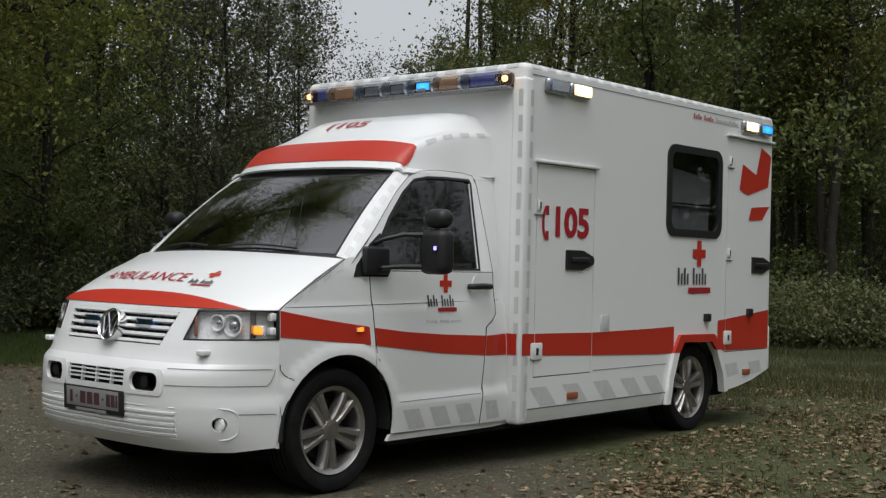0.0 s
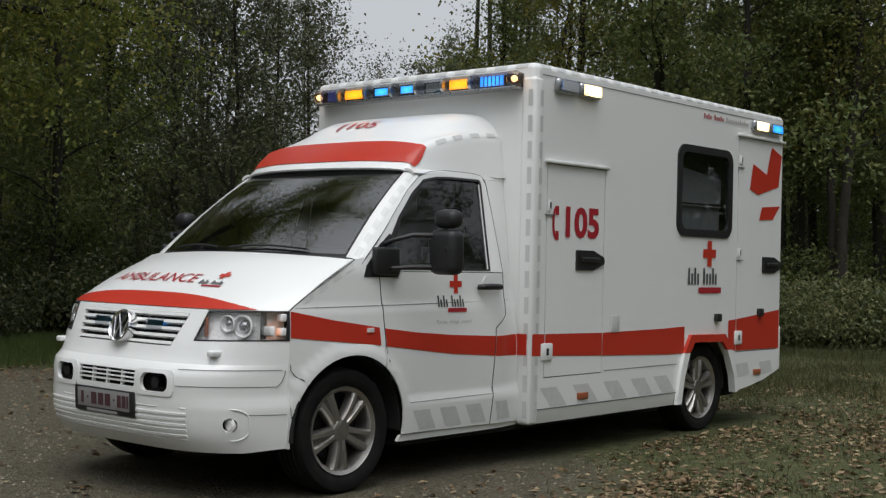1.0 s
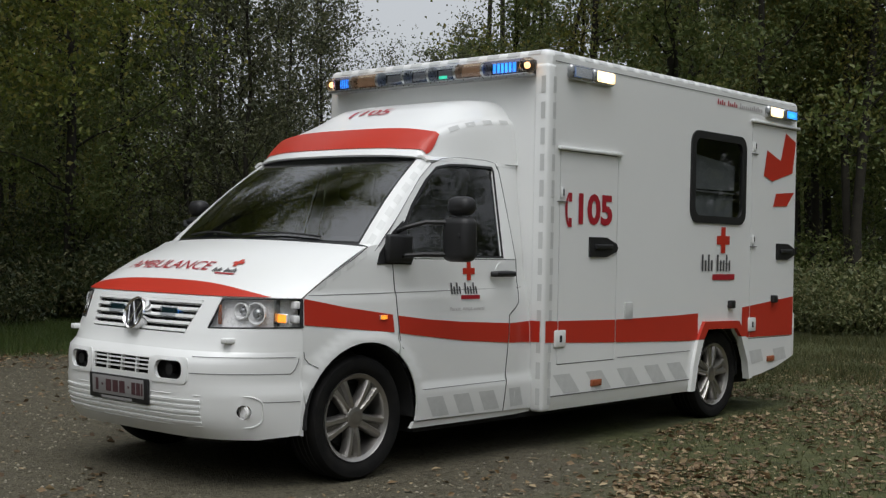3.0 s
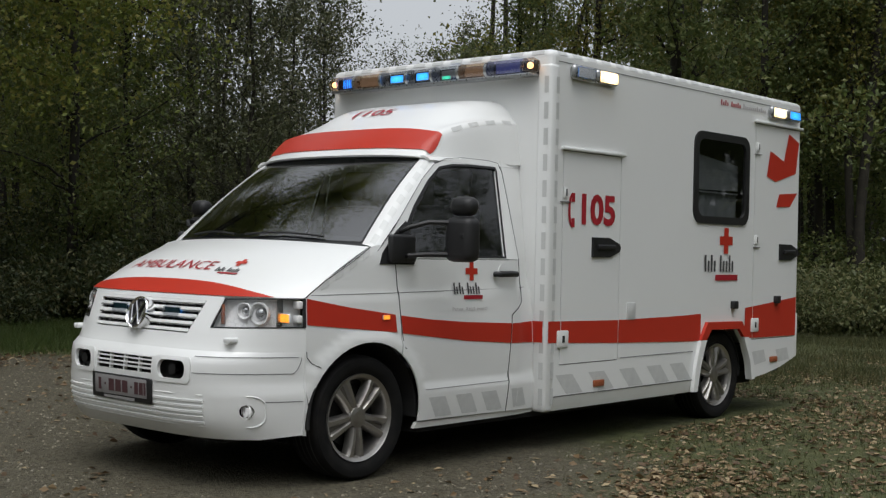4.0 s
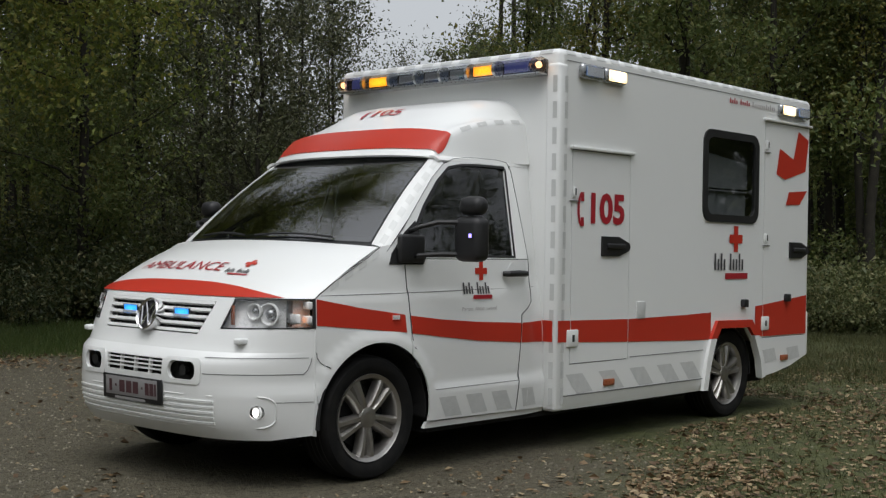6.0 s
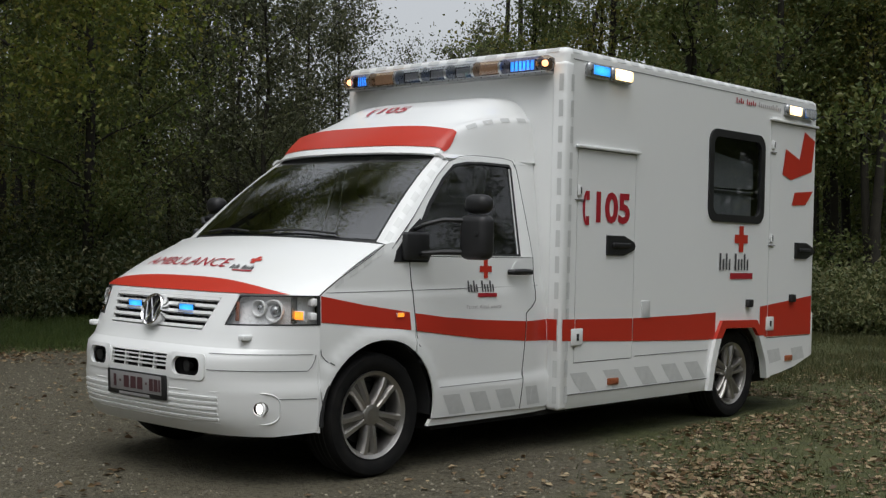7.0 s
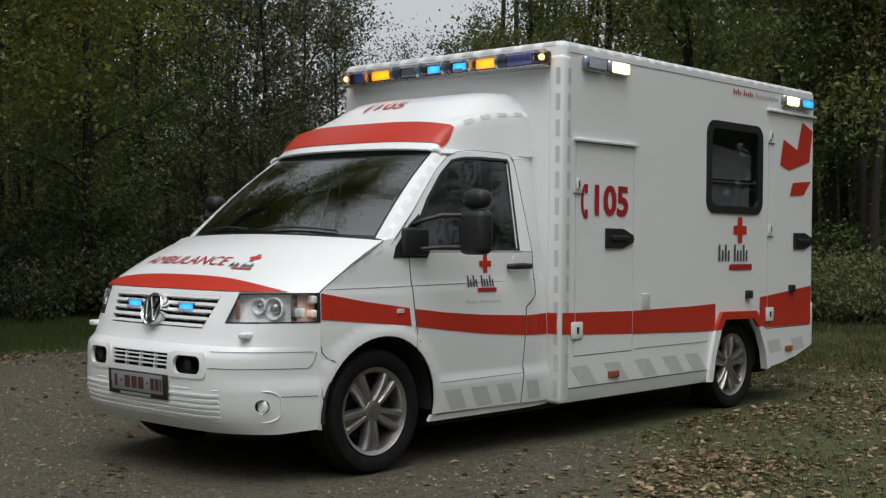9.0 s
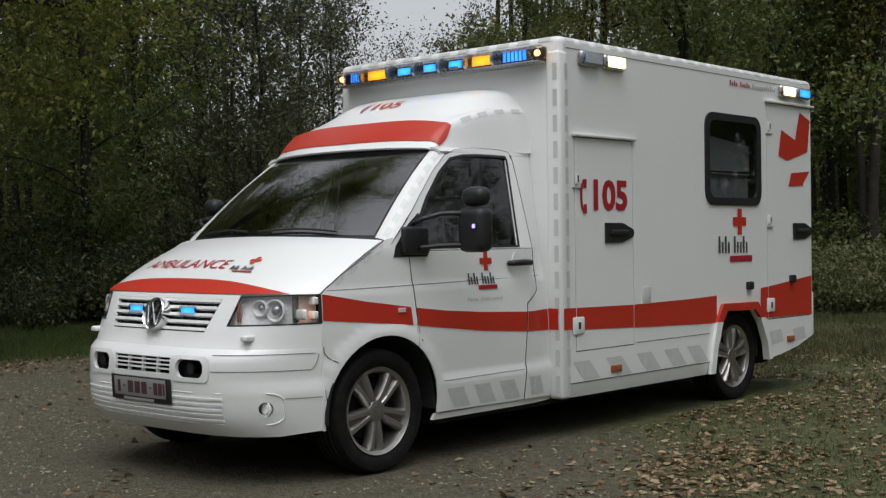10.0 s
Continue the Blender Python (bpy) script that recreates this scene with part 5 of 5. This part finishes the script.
def leaf_mesh(name, centres, sizes, mat, flat=0.0, curl=0.25, slim=0.62):
    """Many small folded leaves, each its own island of two triangles."""
    n = len(centres)
    c = np.asarray(centres, float)
    s = np.asarray(sizes, float)[:, None]
    a = rng.normal(size=(n, 3))
    if flat:
        a[:, 2] *= 1 - flat
    a /= np.linalg.norm(a, axis=1)[:, None]
    b = rng.normal(size=(n, 3))
    if flat:
        b[:, 2] *= 1 - flat
    b -= a * (a * b).sum(1)[:, None]
    b /= np.linalg.norm(b, axis=1)[:, None]
    up = np.cross(a, b)
    if flat:
        up *= np.sign(up[:, 2])[:, None]
    v = np.empty((n, 4, 3))
    v[:, 0], v[:, 2] = c - a * s * 0.5, c + a * s * 0.5
    v[:, 1] = c + b * s * slim * 0.5 + up * s * curl * rng.random((n, 1))
    v[:, 3] = c - b * s * slim * 0.5 + up * s * curl * rng.random((n, 1))
    idx = np.arange(n)[:, None] * 4
    me = bpy.data.meshes.new(name)
    me.from_pydata(v.reshape(-1, 3), [], np.concatenate([idx + [0, 1, 2], idx + [0, 2, 3]], 0))
    me.materials.append(mat)
    return me


def make_tree(height, spread, leaf_count, leaf, mat, bark, seed, bare=0.15, lean=0.04, trunk=0.12, clump=0.5, boughs=()):
    """Tapered trunk, limbs and twigs, and a loose crown of small leaves about the twigs."""
    r = random.Random(seed)
    tree = new("tree")
    wood = bmesh.new()
    pts, x, y = [], 0.0, 0.0
    for i in range(9):
        pts.append(Vector((x, y, height * i / 8)))
        x += r.uniform(-1, 1) * lean * height / 8 * 2
        y += r.uniform(-1, 1) * lean * height / 8 * 2
    rad = [trunk * (1 - 0.9 * i / 8) * (1.35 if i == 0 else 1) for i in range(9)]
    tube(pts, rad, 8, wood)
    ends = []

    def at(f):
        k = min(7, int(f * 8))
        return pts[k].lerp(pts[k + 1], f * 8 - k)

    for i in range(int(16 + height)):
        f = bare + (0.97 - bare) * (i + r.random()) / (16 + height)
        start, ang = at(f), r.uniform(0, 2 * math.pi)
        length = spread * (0.45 + 0.75 * r.random()) * (1.1 - 0.6 * f)
        way = Vector((math.cos(ang), math.sin(ang), r.uniform(0.25, 1.1))).normalized()
        limb = [start]
        for k in range(4):
            way = (way + Vector((r.uniform(-0.3, 0.3), r.uniform(-0.3, 0.3), r.uniform(-0.22, 0.22)))).normalized()
            limb.append(limb[-1] + way * length / 4)
        r0 = trunk * 0.30 * (1 - 0.6 * f)
        tube(limb, [r0, r0 * 0.75, r0 * 0.5, r0 * 0.3, 0.004], 5, wood)
        ends += [limb[2].lerp(limb[3], 0.5), limb[3], limb[4]]
        for k in range(5):
            b0 = limb[1 + k % 4]
            tw = (way + Vector((r.uniform(-1, 1), r.uniform(-1, 1), r.uniform(-0.5, 0.9)))).normalized()
            b1 = b0 + tw * length * r.uniform(0.25, 0.5)
            mid = b0.lerp(b1, 0.5) + Vector((r.uniform(-0.1, 0.1), r.uniform(-0.1, 0.1), 0.08))
            tube([b0, mid, b1], [0.010, 0.007, 0.003], 4, wood)
            ends += [mid, b1]
    for bough, r0 in boughs:
        tube(bough, [r0 * (1 - 0.75 * i / (len(bough) - 1)) for i in range(len(bough))], 6, wood)
        ends += [Vector(q) for q in bough[2:]] * 3
    part("trunk", wood, bark, tree, angle=60)
    e = np.array([tuple(q) for q in ends])
    pick = rng.integers(0, len(e), leaf_count)
    cen = e[pick] + rng.normal(size=(leaf_count, 3)) * clump * np.array([0.8, 0.8, 0.6]) * rng.random((leaf_count, 1)) ** 0.5
    size = leaf * (0.6 + 0.8 * rng.random(leaf_count))
    crown = new("crown", leaf_mesh("crown", cen, size, mat))
    crown.parent = tree
    return tree


def make_bush(width, height, count, leaf, mat, seed):
    r = random.Random(seed)
    bush = new("bush")
    wood = bmesh.new()
    tips = []
    for i in range(26):
        a, q = r.uniform(0, 2 * math.pi), r.random() ** 0.5
        tip = Vector((math.cos(a) * q * width / 2, math.sin(a) * q * width / 2, height * (0.35 + 0.65 * r.random()) * (1.05 - 0.5 * q)))
        base = Vector((tip.x * 0.45, tip.y * 0.45, -0.03))
        mid = base.lerp(tip, 0.6) + Vector((0, 0, height * 0.12))
        tube([base, mid, tip], [0.014, 0.010, 0.004], 4, wood)
        tips += [mid, tip, base.lerp(mid, 0.6)]
    part("brushwood", wood, BARK, bush)
    e = np.array([tuple(q) for q in tips])
    pick = rng.integers(0, len(e), count)
    cen = e[pick] + rng.normal(size=(count, 3)) * np.array([0.24, 0.24, 0.18])
    cen[:, 2] = np.abs(cen[:, 2]) + 0.02
    leaves = new("foliage", leaf_mesh("foliage", cen, leaf * (0.6 + 0.8 * rng.random(count)), mat, curl=0.35))
    leaves.parent = bush
    return bush


OAK_BOUGHS = [
    ([(0.0, 0.0, 3.7), (0.27, -0.30, 3.98), (0.54, -0.59, 3.90), (0.81, -0.89, 3.86), (1.0, -1.1, 4.0), (1.35, -1.5, 3.75)], 0.065),
    ([(0.0, 0.0, 3.5), (0.2, -0.22, 3.35), (0.4, -0.44, 3.15), (0.6, -0.67, 3.05)], 0.03),
]
TREES = {
    "green": [make_tree(11, 2.6, 24000, 0.085, CROWN_A, BARK, 1, bare=0.05), make_tree(13, 2.9, 24000, 0.085, CROWN_A, BARK, 2, bare=0.12)],
    "yellow": [make_tree(10, 2.8, 24000, 0.085, CROWN_B, BARK, 3, bare=0.05, clump=0.6), make_tree(12, 2.6, 22000, 0.085, CROWN_B, BARK, 4, bare=0.10)],
    "bough": [make_tree(13.4, 4.5, 100000, 0.062, CROWN_OAK, BARK, 31, bare=0.24, trunk=0.20, clump=0.75, boughs=OAK_BOUGHS)],
    "thin": [make_tree(9, 2.2, 8500, 0.085, CROWN_C, BARK_PALE, 5, bare=0.10, trunk=0.07), make_tree(10, 2.0, 8000, 0.08, CROWN_C, BARK_PALE, 6, bare=0.18, trunk=0.08)],
    "slim": [make_tree(14, 1.9, 13000, 0.08, CROWN_A, BARK_PALE, 8, bare=0.22, trunk=0.10), make_tree(15, 2.1, 13000, 0.08, CROWN_B, BARK_PALE, 9, bare=0.20, trunk=0.11)],
}
LABELS = {"bough": "spreading oak with yellow-green leaves over the drive's edge", "green": "dense dark green tree at the wood's edge", "yellow": "tree with yellowing autumn leaves", "thin": "thin grey-leaved young tree with bare twigs", "slim": "slim tall tree with sparse leaves"}
placed = {}


def plant(kind, which, where, size=1.0, turn=None):
    proto = TREES[kind][which]
    turn = random.uniform(0, 360) if turn is None else turn
    m = Matrix.Translation((where.x, where.y, -0.05)) @ pose(0, 0, 0, 0, 0, turn)
    if (kind, which) not in placed:
        placed[kind, which] = proto
        proto.matrix_basis = m
        ob = proto
    else:
        ob = copy_thing(proto, m)
    ob.scale = (size, size, size)
    return tagged(ob, LABELS[kind], "tree", "trees of the wood")


# the wood: rows of trees, denser at the flanks, with a low stretch that leaves the sky open
random.seed(11)
for depth in (20.5, 24, 28, 33, 39):
    step = 1.9 + 0.05 * depth
    half = depth * 0.47
    a = -depth * 0.41
    while a < half:
        across = a + random.uniform(-0.6, 0.6)
        ratio = across / depth
        a += step
        d = depth + random.uniform(-1.5, 1.5)
        if ratio > 0.2 and depth < 23 or -0.21 < ratio < -0.05 and depth > 30 and a < 0 and random.random() < 0.6:
            continue
        if -0.070 < ratio < 0.030:
            if depth > 25:
                continue
            plant("thin", random.randrange(2), spot(d, across), 0.54)
        elif ratio < -0.24:
            plant(random.choice(("green", "yellow", "green")), random.randrange(2), spot(d, across), random.uniform(0.85, 1.1))
        elif ratio < -0.05:
            plant("thin", random.randrange(2), spot(d, across), random.uniform(0.75, 0.95))
        else:
            plant(random.choice(("green", "slim", "slim", "yellow")), random.randrange(2), spot(d, across), random.uniform(0.85, 1.1))
for i in range(5):
    plant(("green", "slim")[i % 2], i % 2, spot(25 + 1.7 * (i % 3), (25 + 1.7 * (i % 3)) * (0.265 + 0.026 * i)), random.uniform(1.0, 1.1))
for i in range(4):
    plant("thin", i % 2, spot(26 + 1.6 * i, (26 + 1.6 * i) * (-0.19 + 0.035 * i)), random.uniform(0.85, 1.0))
# unseen trees added all round behind the standpoint, only to fill reflections
for i in range(14):
    ang = radians(95 + 170 * (i + random.random()) / 14 + 47.8)
    dist = random.uniform(15, 24)
    plant(random.choice(("thin", "slim", "slim")), random.randrange(2), Vector((BASE.x + dist * math.sin(ang), BASE.y + dist * math.cos(ang), 0)), random.uniform(0.7, 1.0))
# treeline to the right, as the cab's side window reflects it
for i in range(11):
    ang = radians(47.8 + 60 + 4.5 * i)
    dist = random.uniform(17, 20)
    plant("green", i % 2, Vector((2 + dist * math.sin(ang), dist * math.cos(ang), 0)), random.uniform(0.66, 0.78))
# the wood goes on beside the drive, beyond the left flank of the clearing
for i in range(15):
    ang, dist = radians(-34 + 3.4 * i), 10.5 + 3.6 * (i % 3)
    if math.degrees(ang) > 14:
        dist = 13.0
    where = Vector((0.3 + dist * math.sin(ang), dist * math.cos(ang), 0))
    if math.degrees(math.atan2(where.x - BASE.x, where.y - BASE.y)) < 24.5:
        plant(("green", "yellow")[i % 2], i % 2, where, random.uniform(0.85, 1.0))
# an overhanging yellowing bough, top corner of the clearing
plant("bough", 0, Vector((1.85, 7.1, 0)), 1.0, 0)

# every kind of tree stands somewhere: the rest grow deep in the wood
for i, (kind, which) in enumerate([(k, w) for k in TREES for w in range(len(TREES[k])) if (k, w) not in placed]):
    plant(kind, which, spot(31 + i, -8.6 - 0.6 * i))

BUSHES = [make_bush(2.6, 1.5, 3600, 0.10, BRAMBLE, 21), make_bush(2.2, 1.1, 3000, 0.09, BRAMBLE, 22), make_bush(3.0, 2.4, 4200, 0.09, BRAMBLE, 23), make_bush(2.6, 1.45, 5200, 0.11, BRAMBLE_PALE, 24), make_bush(2.3, 1.25, 4600, 0.10, BRAMBLE_PALE, 25)]
first = set()


def plant_bush(k, where, size):
    m = Matrix.Translation((where.x, where.y, -0.02)) @ pose(0, 0, 0, 0, 0, random.uniform(0, 360))
    ob = BUSHES[k]
    if k in first:
        ob = copy_thing(ob, m)
    else:
        first.add(k)
        ob.matrix_basis = m
    ob.scale = (size, size, size)
    tagged(ob, "tall dark green shrub under the trees" if k == 2 else "tangled dark green bramble bush" if k < 2 else "tangled pale green bramble bush on the verge", "bush", "undergrowth")


for i in range(22):
    plant_bush(random.choice((0, 1)), spot(18.0 + random.uniform(0, 2.5) + 0.05 * i, -9.0 + i * 0.55), random.uniform(0.55, 0.85))
for i in range(26):
    plant_bush(random.choice((3, 3, 4)), spot(19.6 + 3.4 * (i % 3) / 2 + random.uniform(0, 1.6), 4.2 + i * 0.24 + random.uniform(-0.4, 0.4)), random.uniform(0.42, 0.92))
for i in range(26):
    plant_bush(2, spot((21.5 if i < 13 else 27) + random.uniform(0, 4), -11.5 + i * 0.95), random.uniform(0.7, 1.1))


# ---- fallen leaves and grass ----
def scatter(count, depth0, depth1, a0, a1, keep, lift):
    out = []
    while len(out) < count:
        p = spot(random.uniform(depth0, depth1), random.uniform(a0, a1))
        if -0.85 < p.x < 5.1 and abs(p.y) < 1.0:
            continue
        if random.random() < keep(p):
            out.append((p.x, p.y, ground_z(p.x, p.y) + lift))
    return out


def leaf_chance(p):
    n = 0.5 + 0.5 * noise.noise((p.x * 0.7, p.y * 0.7, 3)) + 0.2 * noise.noise((p.x * 2.6, p.y * 2.6, 4))
    d = Vector((p.x, p.y, 0)) - BASE
    depth, across = d.dot(AHEAD), d.dot(RIGHT)
    band = 0.5 if 12.2 < depth < 13.8 and across < 0 else 0.0
    drift = 0.75 if across > 1.0 + 0.12 * (depth - 6.5) and depth < 13 else 0.0
    return (0.13 + 0.22 * turf_at(p) + band + drift) * (0.06 + 1.3 * n * n * n)


pts = scatter(36000, 4.5, 16, -7.5, 8, leaf_chance, 0.008)
leaves = leaf_mesh("fallen_leaves", pts, 0.018 + 0.056 * rng.random(len(pts)) ** 1.6, FALLEN, flat=0.88, curl=0.16, slim=0.6)
tagged(new("fallen_leaves", leaves), "brown and pale fallen leaves on the ground", "leaves", kind="stuff")


def grass_field(count, depth0, depth1, a0, a1, height, mat=None):
    mat = mat or GRASS
    pts = np.array(scatter(count, depth0, depth1, a0, a1, lambda p: turf_at(p) ** 2 * (0.35 + 0.65 * (noise.noise((p.x * 0.9, p.y * 0.9, 9)) > -0.1)), -0.005))
    n = len(pts)
    ang = rng.random(n) * 2 * math.pi
    h = height * (0.4 + 0.9 * rng.random((n, 1)))
    side_way = np.stack([np.cos(ang), np.sin(ang), np.zeros(n)], 1) * 0.0032
    lean = rng.normal(size=(n, 3)) * 0.45 * h
    lean[:, 2] = 0
    v = np.stack([pts - side_way, pts + side_way, pts + lean + np.array([0, 0, 1]) * h], 1)
    me = bpy.data.meshes.new("grass")
    me.from_pydata(v.reshape(-1, 3), [], np.arange(n * 3).reshape(-1, 3))
    me.materials.append(mat)
    return me


tagged(new("grass", grass_field(170000, 5, 26, -10, 12, 0.05)), "short dull green grass between fallen leaves", "grass", kind="stuff")
ROUGH = leaf_material("rough_grass_blades", (0.032, 0.043, 0.010), (0.060, 0.070, 0.018), (0.12, 0.105, 0.04), 0.3)
VERGE = leaf_material("verge_grass_blades", (0.044, 0.076, 0.013), (0.076, 0.122, 0.023), (0.125, 0.145, 0.038), 0.35)
tagged(new("verge_grass", grass_field(60000, 13.2, 18.5, -9.5, -1.5, 0.13, VERGE)), "fresh green grass strip along the gravel", "grass", kind="stuff")
tagged(new("rough_grass", grass_field(70000, 12, 24, 3.0, 11, 0.10, ROUGH)), "rough mossy green grass before the brambles", "grass", kind="stuff")


def gravel_stones(count):
    """Small pale stones lying loose on the drive."""
    pts = np.array(scatter(count, 4.6, 13.5, -6.5, 5, lambda p: max(0.05, 1 - turf_at(p)), 0.0))
    size = 0.004 + 0.010 * rng.random((count, 1)) ** 2.5
    ang = rng.random(count) * 6.28
    rows = []
    for k in range(3):
        t = ang + k * 2.1
        rows.append(pts + np.stack([np.cos(t), np.sin(t), np.zeros(count)], 1) * size)
    rows.append(pts + np.array([0, 0, 0.7]) * size)
    v = np.stack(rows, 1).reshape(-1, 3)
    i = np.arange(count)[:, None] * 4
    me = bpy.data.meshes.new("gravel_stones")
    me.from_pydata(v, [], np.concatenate([i + [0, 1, 3], i + [1, 2, 3], i + [2, 0, 3]], 0))
    me.materials.append(leaf_material("stone", (0.05, 0.043, 0.026), (0.11, 0.096, 0.062), (0.28, 0.25, 0.18), 0.0))
    tagged(new("gravel_stones", me), "small pale stones on the drive", "gravel", kind="stuff")


gravel_stones(30000)


def far_woods():
    """The depth of the wood behind the counted trees: foliage and stems too far off to count."""
    n = 90000
    depth = 43 + 22 * rng.random(n)
    ratio = -0.47 + 0.94 * rng.random(n)
    gap = np.clip(np.abs(ratio + 0.016) / 0.035, 0, 1)
    top = (4.0 + 5.0 * gap * np.where((ratio > -0.26) & (ratio < 0), 0.5, 1.0)) * (0.75 + 0.25 * np.sin(ratio * 61) * np.sin(ratio * 23 + 1))
    top *= np.where(ratio > 0.20, 1.5, 1.0)
    z = top * rng.random(n) ** 1.1
    c = np.array([BASE.x, BASE.y, 0]) + depth[:, None] * np.array(AHEAD) + (ratio * depth)[:, None] * np.array(RIGHT)
    c[:, 2] = z
    me = leaf_mesh("far_woods", c, 0.25 + 0.30 * rng.random(n), CROWN_A)
    tagged(new("far_woods", me), "dark green depth of the wood behind the trees", "woods", kind="stuff")
    stems = bmesh.new()
    r = random.Random(5)
    for i in range(150):
        d, q = r.uniform(30, 55), r.uniform(-0.45, 0.45)
        if -0.06 < q < 0.03 or (-0.3 < q < 0 and i % 4):
            continue
        p = spot(d, q * d)
        h = r.uniform(8, 14)
        tube([p, p + Vector((r.uniform(-0.3, 0.3), r.uniform(-0.3, 0.3), h / 2)), p + Vector((r.uniform(-0.8, 0.8), r.uniform(-0.8, 0.8), h))], [0.11, 0.08, 0.03], 5, stems)
    ob = part("far_stems", stems, BARK)
    tagged(ob, "thin dark stems deep in the wood", "woods", kind="stuff")


far_woods()


def unseen_light_block_ring():
    """Unseen ring of uncounted leaves, added to block low sky light and darken reflections."""
    n = 110000
    ang = np.radians(47.8 + 32 + 296 * rng.random(n))
    dist = 27 + 14 * rng.random(n)
    z = (11.0 + 2.0 * np.sin(ang * 9) * np.sin(ang * 23 + 1)) * rng.random(n)
    c = np.stack([BASE.x + dist * np.sin(ang), BASE.y + dist * np.cos(ang), z], 1)
    tagged(new("unseen_light_block_ring", leaf_mesh("unseen_light_block_ring", c, 0.35 + 0.35 * rng.random(n), CROWN_A)), "unseen ring of leaves that blocks low sky light", "woods", kind="stuff")


unseen_light_block_ring()


# ---- what moves: the lamp elements turn their lit face to the front and away ----
# one sign for each tenth of a second, 1 where the lamp shines
BAR_ON = [
    "00011110000000100011110000000111100000111111000000000111100000001111111100001100011011001100110011011",
    "01110000111100011110000111111100001111000000111111111000111111110001000111000011001001100110110011011",
    "00111100001100100000111000000001110000011100110000000011010000000110010010000100010001000100001101111",
    "01111000011110000110110000001101100000111110000000001111000000011110110100011000110011000110111111011",
    "11000010010000110000010110110000101101000110001100110000011001100000000000000001000110110010011011011",
    "01110000111100011110000111111100001111000000111111111000111111110001000111000011001001100110110011011",
    "00001100011110000111100000011111000000110000000000010001000000100010111000111000110011001101110110001",
]
GREEN_ON = "00011110000111000001101000000011010000101100110110000001111100000011000111000001100100001001100100000"
SIDE_FRONT = "00011111000001111000001111110000011111000000000000111110000001111100011110000011100110001100111001100"
SIDE_REAR = "11100000111100000111110000001111100000111111111110000001111100000011100001111100001000110011000110001"
GRILLE_ON = ["00110001000111101100001000001000010000000000001101111001101011110011001000010010010100011010010111011",
             "00110011100110010110001000001100010000000001001011101001100111010011001100010010000111001110010101011"]
TURN_ON = "11111111000011110011111000000111110000111111110000000111100000001111111000111110111010011001100100100"
FOG_ON = "00111100000111110000110111100001101111000001111001100100000011001000111100000100001100011000110001000"
MIRROR_ON = "11000011110000111100001111011000011110000000001101111100001011111000110001111100110010001000110110011"


def flash(ob, place, axis, states):
    """A half turn in three steps wherever the lamp goes on or off."""
    def at(angle):
        return Matrix.Translation(place) @ Matrix.Rotation(radians(angle), 4, axis)
    angle = 0 if states[0] == "1" else 180
    rows = [(0.0, at(angle))]
    for i in range(1, len(states)):
        if states[i] != states[i - 1]:
            rows += [((i - 1) / 10 + k / 30, at(angle + 60 * k)) for k in (1, 2)]
            angle += 180
        rows.append((i / 10, at(angle)))
    walk(ob, rows)


def light_face(ob, way):
    way = Vector(way)
    for p in ob.data.polygons:
        p.material_index = 1 if p.normal.dot(way) > 0.75 else 0


def motions():
    for (ob, place), states in zip(bar_rotors, BAR_ON):
        light_face(ob, (-1, 0, 0))
        flash(ob, place, "Y", states)
    for (ob, place), states in zip(side_rotors, (SIDE_FRONT, SIDE_REAR)):
        light_face(ob, (0, -1, 0))
        flash(ob, place, "X", states)
    for (ob, place), states in zip(grille_rotors, GRILLE_ON):
        light_face(ob, (-1, 0, 0))
        flash(ob, place, "Y", states)
    light_face(green_rotor[0], (-1, 0, 0))
    flash(*green_rotor, "Y", GREEN_ON)
    for ob, place, sgn in indicator:
        light_face(ob, (-1, 0, 0))
        flash(ob, place, "Z", TURN_ON)
    for ob, place in fog_rotors:
        light_face(ob, (-1, 0, 0))
        flash(ob, place, "Y", FOG_ON)
    for ob, place in mirror_glow:
        light_face(ob, (-1, 0, 0))
        flash(ob, place, "Y", MIRROR_ON)
    light_face(repeater_element, (0, -1, 0))
    flash(repeater_element, (0.135, -side_y(0.135, 0.868) - 0.010, 0.8675), "X", TURN_ON)


motions()
